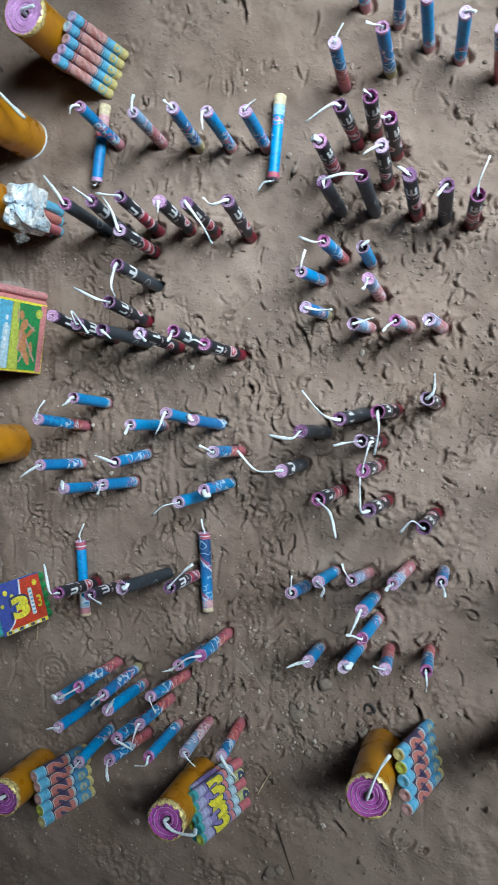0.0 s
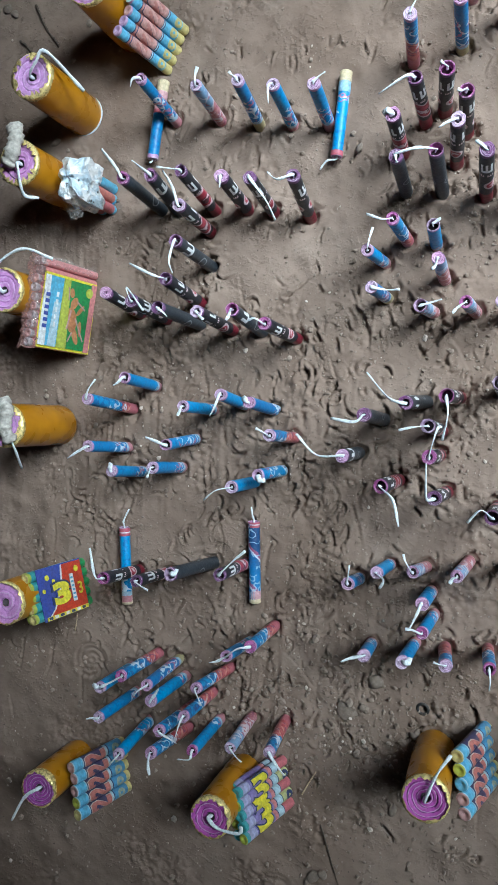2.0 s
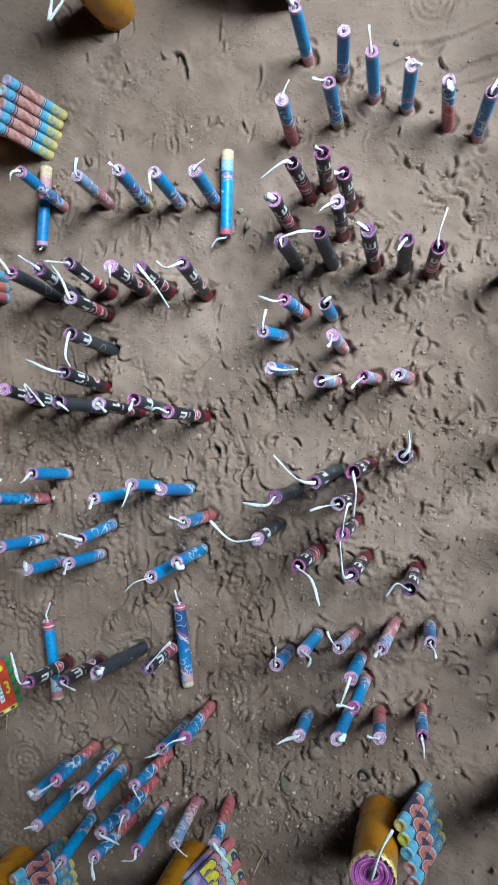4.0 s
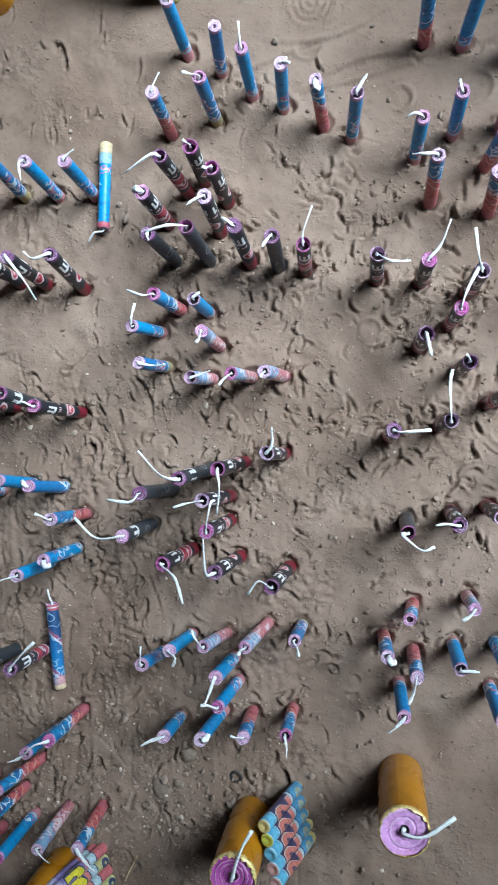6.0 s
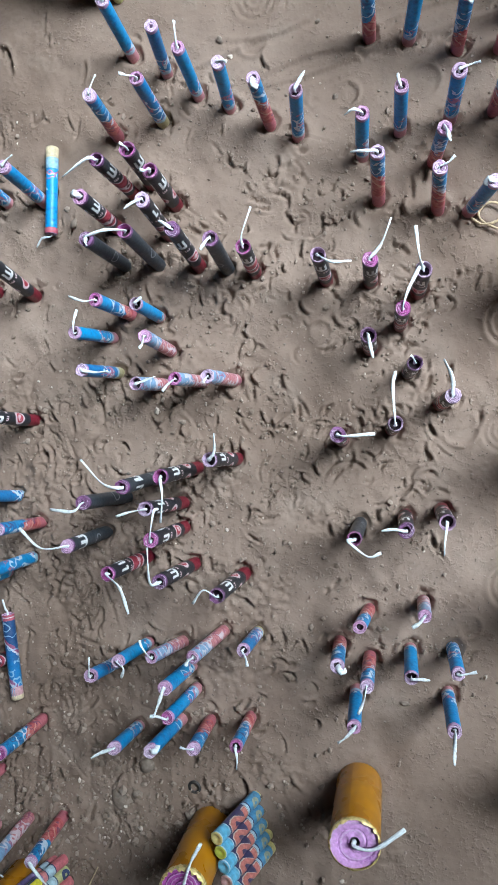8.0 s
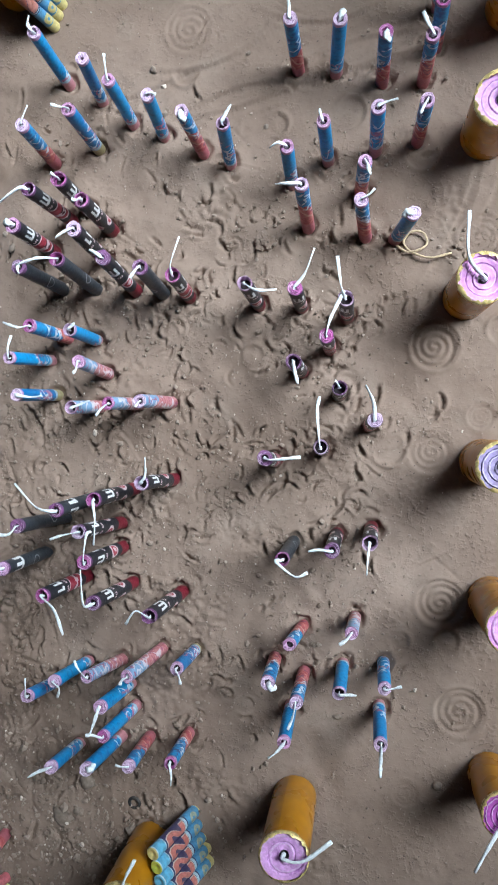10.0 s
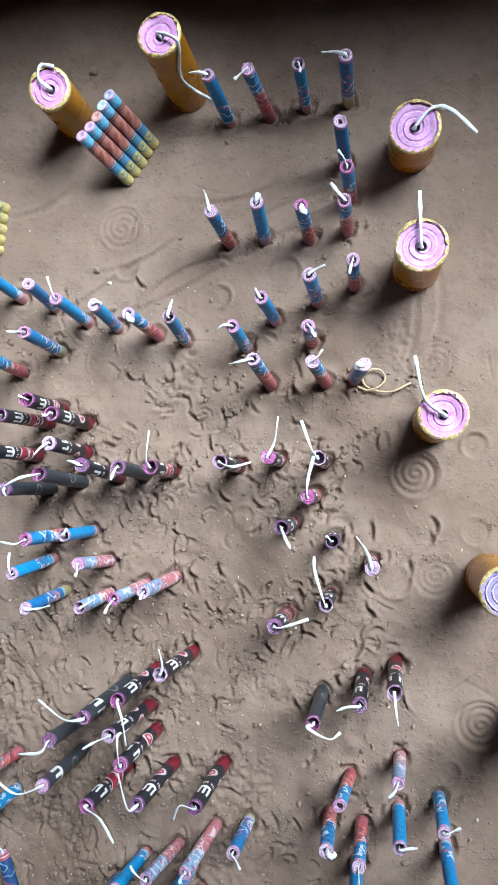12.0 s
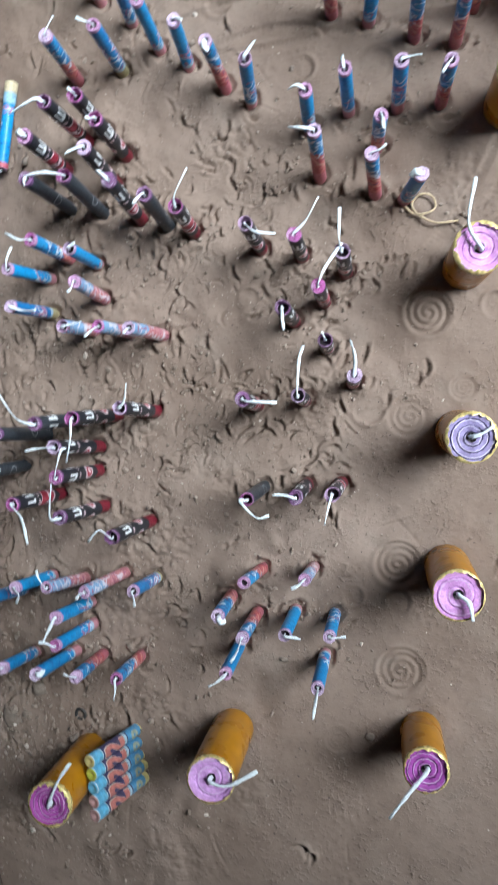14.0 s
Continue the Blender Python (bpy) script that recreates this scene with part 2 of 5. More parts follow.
def rolled_material(name, base, dark, plies=3.0, hot=0.5, lined=1.0):
    """A paper end rolled up in plies: pale cut edges, thin dark gaps between them."""
    s = Nodes(name, 0.55)
    u, v = s.uv()
    wob = s.m("MULTIPLY_ADD", s.noise(420, 2, s.place()), 0.5, -0.25)
    line = s.m("FRACT", s.m("ADD", s.m("MULTIPLY_ADD", v, plies, u), wob))
    col = s.mix(s.m("MULTIPLY", s.step(s.noise(300, 3, s.place()), 0.45, 0.62), 0.6), base, tuple(0.55 * b + 0.45 * d for b, d in zip(base, dark)))
    col = s.mix(s.m("MULTIPLY", s.m("POWER", s.chance(), 3.0), hot), col, (0.44, 0.07, 0.30))
    col = s.mix(s.m("MULTIPLY", s.band(line, 0.62, 0.78), 0.5 * lined), col, (0.74, 0.70, 0.78))
    col = s.mix(s.m("MULTIPLY", s.step(line, 0.84, 0.93), 0.9 * lined), col, dark)
    s.set("Base Color", s.dusty(col, 0.15))
    s.bump(s.noise(700, 3, s.place()), 0.4, 0.0006)
    return s.mat


def plain(name, colour, rough=0.6, metal=0.0, grain=400, vary=0.3, bump=0.2, dust=0.15):
    s = Nodes(name, rough, metal)
    n = s.noise(grain, 4, s.place())
    dark = tuple(c * (1 - vary) for c in colour)
    s.set("Base Color", s.dusty(s.mix(s.step(n, 0.35, 0.65), dark, colour), dust))
    s.set("Roughness", s.m("MULTIPLY_ADD", n, 0.3, max(0.02, rough - 0.15)))
    s.bump(n, bump, 0.0006)
    return s.mat


SAND = sand_material()
PAPER = {k: paper_material(k) for k in "BRPKDN"}
RIM = rolled_material("lilac_rolled_paper_end", (0.58, 0.44, 0.60), (0.05, 0.02, 0.07), 4.0)
RIM_HOT = rolled_material("magenta_rolled_paper_end", (0.42, 0.11, 0.33), (0.06, 0.01, 0.06), 4.0)
RIM_DIM = rolled_material("dull_purple_rolled_paper_end", (0.20, 0.085, 0.21), (0.03, 0.01, 0.04), 4.0, 0.2)
SPIRAL = rolled_material("lilac_rolled_paper", (0.62, 0.34, 0.66), (0.24, 0.09, 0.30), 3.0, 0.3, 0.55)
SPIRAL_DEEP = rolled_material("deep_purple_rolled_paper", (0.36, 0.065, 0.36), (0.07, 0.012, 0.09), 3.0, 0.3, 0.85)
SPIRAL_GREY = rolled_material("bluish_lilac_rolled_paper", (0.26, 0.24, 0.42), (0.03, 0.03, 0.07))
FUSE = plain("white_paper_fuse", (0.80, 0.88, 0.91), 0.7, 0, 900, 0.2, 0.5, 0.08)
PLUG = plain("grey_powder_plug", (0.07, 0.06, 0.07), 0.9, 0, 900, 0.4, 0.6, 0.2)
GOLD = plain("gold_foil_edge", (0.90, 0.72, 0.30), 0.28, 0.30, 420, 0.35, 1.0, 0.04)
STONE = plain("grey_brown_stone", (0.24, 0.19, 0.15), 0.8, 0, 250, 0.4, 0.6, 0.3)
TWINE = plain("straw_twine", (0.58, 0.45, 0.28), 0.8, 0, 900, 0.4, 0.6, 0.1)
# brown of the unseen walls, chosen for its warm bounce
WALL = plain("unseen_wall_brown", (0.120, 0.070, 0.041), 0.9, 0, 9, 0.35, 0.6, 0.2)
TWIST = plain("grimy_white_paper", (0.58, 0.55, 0.49), 0.8, 0, 260, 0.45, 0.9, 0.2)
RUBBER = plain("black_rubber", (0.02, 0.02, 0.02), 0.6, 0, 500, 0.3, 0.3, 0.25)


def amber_material():
    s = Nodes("amber_cellophane_over_card", 0.3)
    n = s.noise(60, 2, s.place())
    col = s.mix(s.step(n, 0.3, 0.7), (0.37, 0.148, 0.004), (0.51, 0.222, 0.007))
    smear = s.step(s.noise(220, 4, s.where(), 0.7), 0.60, 0.80)
    s.set("Base Color", s.mix(s.m("MULTIPLY", smear, 0.06), col, (0.25, 0.19, 0.13)))
    s.set("Roughness", s.m("MULTIPLY_ADD", n, 0.22, 0.18))
    s.set("Specular IOR Level", 0.5)
    s.bump(s.noise(45, 2, s.place()), 0.10, 0.002)
    return s.mat


AMBER = amber_material()

# ---- helpers of this place ----


def mesh_of(name, verts, faces, mat, uvs=None, smooth=True):
    me = bpy.data.meshes.new(name)
    me.from_pydata([tuple(v) for v in verts], [], faces)
    if uvs is not None:
        layer = me.uv_layers.new(name="UVMap")
        idx = np.empty(len(me.loops), dtype=np.int32)
        me.loops.foreach_get("vertex_index", idx)
        layer.data.foreach_set("uv", np.asarray(uvs, dtype=np.float32)[idx].ravel())
    if smooth:
        me.polygons.foreach_set("use_smooth", np.ones(len(me.polygons), dtype=bool))
    me.materials.append(mat)
    me.update()
    return me


def lathe(name, profile, mat, seg=20, shift=None, vs=None):
    """A turned mesh from (radius, z) pairs; the uv is (turn, v). shift(angle, k) may move a ring's (radius, z)."""
    verts, uvs, faces = [], [], []
    for k, (r, z) in enumerate(profile):
        for i in range(seg + 1):
            a = 2 * math.pi * i / seg
            rr, zz = (r, z) if shift is None else shift(2 * math.pi * (i % seg) / seg, k, r, z)
            verts.append((rr * math.cos(a), rr * math.sin(a), zz))
            uvs.append((i / seg, vs[k] if vs else k / (len(profile) - 1)))
    n = seg + 1
    for k in range(len(profile) - 1):
        for i in range(seg):
            faces.append((k * n + i, k * n + i + 1, (k + 1) * n + i + 1, (k + 1) * n + i))
    return mesh_of(name, verts, faces, mat, uvs)


def sweep(name, pts, mat, wide, thick, seg=6, steps=5, twist=0.0, start=0.0):
    """A flattened cord through pts, smoothed; twist turns its flat side by so much at each step."""
    pts = [Vector(p) for p in pts]
    ext = [pts[0] * 2 - pts[1]] + pts + [pts[-1] * 2 - pts[-2]]
    line = []
    for i in range(1, len(ext) - 2):
        for j in range(steps):
            t = j / steps
            a, b, c, d = ext[i - 1:i + 3]
            line.append(0.5 * ((2 * b) + (c - a) * t + (2 * a - 5 * b + 4 * c - d) * t * t + (3 * b - a - 3 * c + d) * t ** 3))
    line.append(pts[-1])
    verts, faces = [], []
    side = None
    for i, p in enumerate(line):
        d = (line[min(i + 1, len(line) - 1)] - line[max(i - 1, 0)])
        d = d.normalized() if d.length > 1e-9 else Vector((0, 0, 1))
        up = Vector((0, 0, 1)) if abs(d.z) < 0.9 else Vector((1, 0, 0))
        s = d.cross(up).normalized()
        if side is not None and s.dot(side) < 0:
            s = -s
        side = s
        n = s.cross(d)
        if twist:
            a = start + twist * i
            s, n = s * math.cos(a) + n * math.sin(a), n * math.cos(a) - s * math.sin(a)
        k = 0.9 if i in (0, len(line) - 1) else 1.0 + 0.12 * math.sin(i * 2.1 + start) + 0.10 * math.sin(i * 0.9 + 2 * start)
        for q in range(seg):
            a = 2 * math.pi * q / seg
            verts.append(p + s * (math.cos(a) * wide * k) + n * (math.sin(a) * thick * k))
    for i in range(len(line) - 1):
        for q in range(seg):
            faces.append((i * seg + q, i * seg + (q + 1) % seg, (i + 1) * seg + (q + 1) % seg, (i + 1) * seg + q))
    faces.append(tuple(range(seg))[::-1])
    faces.append(tuple(range((len(line) - 1) * seg, len(line) * seg)))
    return mesh_of(name, verts, faces, mat)


def put_part(name, me, parent, label=""):
    ob = new(name, me)
    ob.parent = parent
    return tagged(ob, label)


def upright(base, top):
    """The pose of a thing that stands at base with its axis towards top."""
    axis = Vector(top) - Vector(base)
    return Matrix.Translation(base) @ axis.to_track_quat("Z", "Y").to_matrix().to_4x4()


# ---- layout of the standing firecrackers: kind, foot, top, fuse ----
STANDS = []


def stand(kind, foot, top, *fuse):
    STANDS.append((kind, foot, top, fuse))


stand("B", (-0.2631, 0.1244), (-0.2674, 0.1316, 0.0599), (-0.2707, 0.1287, 0.0639), (-0.2723, 0.1232, 0.0619))
stand("P", (-0.2240, 0.1339), (-0.2225, 0.1372, 0.0580), (-0.2241, 0.1493, 0.0610))
stand("B", (-0.1901, 0.1381), (-0.1890, 0.1457, 0.0639), (-0.1951, 0.1491, 0.0669))
stand("B", (-0.1629, 0.1439), (-0.1645, 0.1504, 0.0584), (-0.1654, 0.1465, 0.0624), (-0.1628, 0.1366, 0.0604))
stand("B", (-0.1344, 0.1509), (-0.1329, 0.1552, 0.0643), (-0.1269, 0.1639, 0.0673))
stand("D", (-0.2490, 0.0516), (-0.2523, 0.0571, 0.0672), (-0.2583, 0.0619, 0.0712), (-0.2758, 0.0723, 0.0692))
stand("D", (-0.2327, 0.0548), (-0.2299, 0.0646, 0.0689), (-0.2465, 0.0703, 0.0719))
stand("K", (-0.2027, 0.0632), (-0.2065, 0.0732, 0.0709), (-0.2114, 0.0723, 0.0749), (-0.2246, 0.0703, 0.0729))
stand("K", (-0.2002, 0.0463), (-0.1997, 0.0496, 0.0700), (-0.2073, 0.0598, 0.0740), (-0.2198, 0.0693, 0.0720))
stand("K", (-0.1768, 0.0719), (-0.1769, 0.0782, 0.0654), (-0.1752, 0.0753, 0.0694), (-0.1747, 0.0694, 0.0674))
stand("K", (-0.1545, 0.0758), (-0.1546, 0.0821, 0.0679), (-0.1360, 0.0697, 0.0719), (-0.1251, 0.0586, 0.0699))
stand("K", (-0.1250, 0.0805), (-0.1235, 0.0910, 0.0700), (-0.1320, 0.0843, 0.0740), (-0.1416, 0.0884, 0.0720))
stand("D", (-0.1905, 0.0200), (-0.1931, 0.0246, 0.0708), (-0.1909, 0.0094, 0.0748), (-0.1865, 0.0013, 0.0728))
stand("K", (-0.1898, -0.0107), (-0.1921, -0.0036, 0.0694), (-0.2011, -0.0041, 0.0734), (-0.2225, -0.0020, 0.0714))
stand("K", (-0.2396, -0.0351), (-0.2399, -0.0278, 0.0618))
stand("K", (-0.2146, -0.0320), (-0.2144, -0.0269, 0.0670), (-0.2190, -0.0192, 0.0710), (-0.2007, -0.0316, 0.0690))
stand("D", (-0.1854, -0.0273), (-0.1902, -0.0254, 0.0709), (-0.1797, -0.0290, 0.0739))
stand("K", (-0.1562, -0.0231), (-0.1608, -0.0186, 0.0682), (-0.1523, -0.0227, 0.0712))
stand("D", (-0.1320, -0.0160), (-0.1351, -0.0091, 0.0687), (-0.1356, -0.0173, 0.0717))
stand("K", (-0.1025, -0.0129), (-0.1078, -0.0111, 0.0707), (-0.1146, -0.0096, 0.0747), (-0.1197, -0.0123, 0.0727))
stand("R", (-0.2185, -0.1135), (-0.2267, -0.1093, 0.0643), (-0.2252, -0.1006, 0.0683), (-0.2232, -0.0924, 0.0663))
stand("B", (-0.2051, -0.0883), (-0.2056, -0.0843, 0.0571), (-0.2111, -0.0929, 0.0601))
stand("B", (-0.1502, -0.0896), (-0.1525, -0.0887, 0.0563), (-0.1530, -0.0970, 0.0593))
stand("B", (-0.1246, -0.0763), (-0.1265, -0.0703, 0.0571), (-0.1283, -0.0880, 0.0601))
stand("B", (-0.0987, -0.0717), (-0.1044, -0.0685, 0.0550))
stand("B", (-0.2122, -0.1463), (-0.2162, -0.1448, 0.0597), (-0.2280, -0.1587, 0.0627))
stand("B", (-0.1550, -0.1174), (-0.1551, -0.1207, 0.0576), (-0.1713, -0.1203, 0.0606))
stand("R", (-0.0774, -0.0871), (-0.0798, -0.0849, 0.0619), (-0.0894, -0.0832, 0.0649))
stand("B", (-0.1917, -0.1606), (-0.1920, -0.1565, 0.0560))
stand("B", (-0.1597, -0.1445), (-0.1597, -0.1410, 0.0576), (-0.1598, -0.1492, 0.0606))
stand("B", (-0.0944, -0.1314), (-0.0948, -0.1312, 0.0589), (-0.1041, -0.1378, 0.0629), (-0.1108, -0.1479, 0.0609))
stand("B", (-0.0770, -0.1151), (-0.0796, -0.1160, 0.0554))
stand("K", (-0.1664, -0.2410), (-0.1654, -0.2341, 0.0669), (-0.1706, -0.2332, 0.0709), (-0.1832, -0.2161, 0.0689))
stand("K", (-0.1392, -0.2307), (-0.1404, -0.2262, 0.0633), (-0.1275, -0.2269, 0.0663))
stand("D", (-0.1064, -0.2086), (-0.1125, -0.2060, 0.0739))
stand("K", (-0.0791, -0.1967), (-0.0787, -0.1931, 0.0671), (-0.0660, -0.1676, 0.0701))
stand("R", (-0.0398, -0.2360), (-0.0401, -0.2342, 0.0632), (-0.0485, -0.2392, 0.0672), (-0.0548, -0.2498, 0.0652))
stand("B", (-0.0538, -0.2553), (-0.0557, -0.2513, 0.0578), (-0.0662, -0.2600, 0.0608))
stand("R", (-0.1258, -0.3011), (-0.1285, -0.3026, 0.0600), (-0.1412, -0.3176, 0.0630))
stand("B", (-0.1449, -0.3238), (-0.1424, -0.3198, 0.0589))
stand("B", (-0.1064, -0.2977), (-0.1060, -0.2990, 0.0610), (-0.1124, -0.3094, 0.0640))
stand("B", (-0.1328, -0.3414), (-0.1361, -0.3438, 0.0575), (-0.1442, -0.3477, 0.0605))
stand("B", (-0.0960, -0.3081), (-0.0986, -0.3088, 0.0615), (-0.0944, -0.2954, 0.0645))
stand("R", (-0.0626, -0.2840), (-0.0680, -0.2820, 0.0628), (-0.0584, -0.2913, 0.0658))
stand("R", (-0.0692, -0.3099), (-0.0700, -0.3076, 0.0614), (-0.0696, -0.3226, 0.0644))
stand("R", (-0.0814, -0.3283), (-0.0846, -0.3275, 0.0607), (-0.0681, -0.3274, 0.0637))
stand("R", (-0.0794, -0.3488), (-0.0849, -0.3466, 0.0614), (-0.0787, -0.3607, 0.0644))
stand("B", (-0.1122, -0.3585), (-0.1099, -0.3624, 0.0590), (-0.1129, -0.3712, 0.0620))
stand("B", (-0.0558, -0.3287), (-0.0548, -0.3288, 0.0615), (-0.0539, -0.3332, 0.0655), (-0.0629, -0.3380, 0.0635))
stand("P", (-0.0317, -0.3149), (-0.0287, -0.3129, 0.0601), (-0.0164, -0.3174, 0.0631))
stand("R", (-0.0049, -0.3038), (-0.0004, -0.3006, 0.0627), (0.0160, -0.3091, 0.0657))
stand("B", (-0.0907, 0.2682), (-0.0913, 0.2738, 0.0628), (-0.0949, 0.2765, 0.0668), (-0.0963, 0.2830, 0.0648))
stand("B", (-0.0617, 0.2606), (-0.0547, 0.2636, 0.0608))
stand("B", (-0.0341, 0.2487), (-0.0328, 0.2524, 0.0629), (-0.0385, 0.2668, 0.0659))
stand("B", (-0.0089, 0.2444), (-0.0049, 0.2483, 0.0610), (0.0018, 0.2490, 0.0640))
stand("R", (0.0228, 0.2384), (0.0210, 0.2414, 0.0638))
stand("B", (0.0452, 0.2342), (0.0491, 0.2399, 0.0612), (0.0531, 0.2512, 0.0642))
stand("R", (-0.0876, 0.2091), (-0.0841, 0.2121, 0.0643), (-0.0814, 0.2247, 0.0673))
stand("B", (-0.0563, 0.2257), (-0.0559, 0.2290, 0.0623), (-0.0669, 0.2287, 0.0653))
stand("K", (-0.0523, 0.1799), (-0.0461, 0.1803, 0.0729), (-0.0507, 0.1830, 0.0759))
stand("K", (-0.0319, 0.1689), (-0.0301, 0.1714, 0.0679), (-0.0358, 0.1697, 0.0709))
stand("K", (-0.0627, 0.1689), (-0.0633, 0.1691, 0.0765), (-0.0687, 0.1670, 0.0805), (-0.0823, 0.1536, 0.0785))
stand("K", (-0.0309, 0.1465), (-0.0278, 0.1508, 0.0742), (-0.0365, 0.1424, 0.0772))
stand("K", (-0.0713, 0.1433), (-0.0699, 0.1445, 0.0736))
stand("K", (-0.0025, 0.1288), (-0.0035, 0.1367, 0.0759), (-0.0119, 0.1389, 0.0789))
stand("D", (-0.0597, 0.1180), (-0.0577, 0.1187, 0.0765), (-0.0551, 0.1144, 0.0795))
stand("D", (-0.0332, 0.1233), (-0.0348, 0.1295, 0.0740), (-0.0464, 0.1262, 0.0780), (-0.0592, 0.1199, 0.0760))
stand("D", (0.0187, 0.1311), (0.0221, 0.1360, 0.0755), (0.0192, 0.1273, 0.0785))
stand("K", (0.0383, 0.1338), (0.0423, 0.1368, 0.0691), (0.0410, 0.1430, 0.0731), (0.0411, 0.1610, 0.0711))
stand("R", (-0.0452, 0.0828), (-0.0492, 0.0835, 0.0606), (-0.0548, 0.0807, 0.0646), (-0.0670, 0.0818, 0.0626))
stand("B", (-0.0237, 0.0862), (-0.0221, 0.0872, 0.0573), (-0.0184, 0.0919, 0.0603))
stand("B", (-0.0564, 0.0629), (-0.0584, 0.0589, 0.0600), (-0.0589, 0.0655, 0.0640), (-0.0597, 0.0741, 0.0620))
stand("P", (-0.0094, 0.0641), (-0.0114, 0.0679, 0.0549), (-0.0128, 0.0590, 0.0579))
stand("B", (-0.0454, 0.0384), (-0.0467, 0.0358, 0.0613), (-0.0270, 0.0388, 0.0643))
stand("P", (-0.0089, 0.0384), (-0.0133, 0.0357, 0.0450), (-0.0006, 0.0437, 0.0480))
stand("P", (0.0204, 0.0477), (0.0161, 0.0455, 0.0571), (0.0106, 0.0355, 0.0601))
stand("P", (0.0434, 0.0544), (0.0383, 0.0523, 0.0616), (0.0378, 0.0473, 0.0646))
stand("K", (0.0900, 0.1393), (0.0898, 0.1416, 0.0695), (0.0989, 0.1390, 0.0735), (0.1111, 0.1425, 0.0715))
stand("K", (0.1208, 0.1443), (0.1217, 0.1457, 0.0684), (0.1264, 0.1550, 0.0724), (0.1281, 0.1718, 0.0704))
stand("K", (0.1542, 0.1447), (0.1546, 0.1460, 0.0721), (0.1501, 0.1511, 0.0761), (0.1431, 0.1702, 0.0741))
stand("K", (0.1481, 0.1198), (0.1486, 0.1207, 0.0718), (0.1487, 0.1316, 0.0758), (0.1524, 0.1497, 0.0738))
stand("K", (0.1322, 0.0993), (0.1325, 0.1003, 0.0726), (0.1362, 0.0929, 0.0766), (0.1385, 0.0873, 0.0746))
stand("K", (0.1624, 0.0896), (0.1640, 0.0917, 0.0585), (0.1602, 0.0961, 0.0615))
stand("K", (0.1889, 0.0736), (0.1906, 0.0771, 0.0691), (0.1873, 0.0876, 0.0731), (0.1796, 0.0973, 0.0711))
stand("K", (0.1612, 0.0485), (0.1619, 0.0525, 0.0700), (0.1548, 0.0733, 0.0740), (0.1538, 0.0835, 0.0720))
stand("K", (0.1294, 0.0324), (0.1296, 0.0370, 0.0710), (0.1349, 0.0373, 0.0750), (0.1517, 0.0431, 0.0730))
stand("D", (0.0101, -0.0256), (0.0043, -0.0304, 0.0757), (-0.0073, -0.0313, 0.0797), (-0.0263, -0.0200, 0.0777))
stand("K", (0.0315, -0.0150), (0.0273, -0.0174, 0.0745), (0.0329, -0.0288, 0.0785), (0.0356, -0.0458, 0.0765))
stand("D", (-0.0149, -0.0491), (-0.0187, -0.0471, 0.0765), (-0.0224, -0.0534, 0.0805), (-0.0384, -0.0565, 0.0785))
stand("K", (0.0280, -0.0420), (0.0233, -0.0395, 0.0775), (0.0076, -0.0485, 0.0805))
stand("K", (0.0331, -0.0600), (0.0311, -0.0585, 0.0748), (0.0299, -0.0409, 0.0788), (0.0309, -0.0371, 0.0768))
stand("K", (0.0112, -0.0886), (0.0081, -0.0884, 0.0734), (0.0191, -0.0934, 0.0774), (0.0286, -0.1090, 0.0754))
stand("K", (0.0474, -0.0839), (0.0435, -0.0826, 0.0761), (0.0383, -0.0829, 0.0801), (0.0313, -0.0630, 0.0781))
stand("K", (0.0850, -0.0807), (0.0816, -0.0810, 0.0746), (0.0726, -0.0780, 0.0786), (0.0687, -0.0898, 0.0766))
stand("K", (0.0589, -0.0006), (0.0556, 0.0015, 0.0738), (0.0576, 0.0079, 0.0778), (0.0548, 0.0189, 0.0758))
stand("D", (-0.0245, -0.0798), (-0.0233, -0.0786, 0.0730), (-0.0396, -0.0832, 0.0770), (-0.0582, -0.0756, 0.0750))
stand("B", (0.0103, -0.1707), (0.0094, -0.1622, 0.0614), (0.0064, -0.1485, 0.0644))
stand("B", (0.0276, -0.1516), (0.0251, -0.1472, 0.0603), (0.0319, -0.1487, 0.0643), (0.0313, -0.1563, 0.0623))
stand("P", (0.0532, -0.1423), (0.0474, -0.1361, 0.0635), (0.0372, -0.1267, 0.0665))
stand("P", (0.0805, -0.1263), (0.0749, -0.1267, 0.0663), (0.0722, -0.1323, 0.0693))
stand("B", (0.0632, -0.1587), (0.0607, -0.1547, 0.0607), (0.0587, -0.1738, 0.0637))
stand("B", (0.0712, -0.1745), (0.0675, -0.1732, 0.0611), (0.0570, -0.1743, 0.0641))
stand("B", (0.0362, -0.2144), (0.0371, -0.2048, 0.0614), (0.0241, -0.2145, 0.0644))
stand("B", (0.0660, -0.2004), (0.0624, -0.1964, 0.0648))
stand("R", (0.0874, -0.1943), (0.0895, -0.1871, 0.0620), (0.0814, -0.1872, 0.0650))
stand("R", (0.1159, -0.1822), (0.1160, -0.1777, 0.0589), (0.1208, -0.1901, 0.0619))
stand("B", (0.1055, -0.1194), (0.1048, -0.1150, 0.0584), (0.1101, -0.1226, 0.0614))
stand("D", (0.1566, -0.0224), (0.1556, -0.0233, 0.0675), (0.1524, -0.0249, 0.0715), (0.1665, -0.0304, 0.0715), (0.1735, -0.0260, 0.0695))
stand("K", (0.1855, -0.0087), (0.1847, -0.0095, 0.0672), (0.1705, -0.0130, 0.0702))
stand("K", (0.2080, 0.0024), (0.2060, 0.0030, 0.0786), (0.2091, -0.0163, 0.0816))
stand("R", (0.1779, -0.0801), (0.1731, -0.0798, 0.0522))
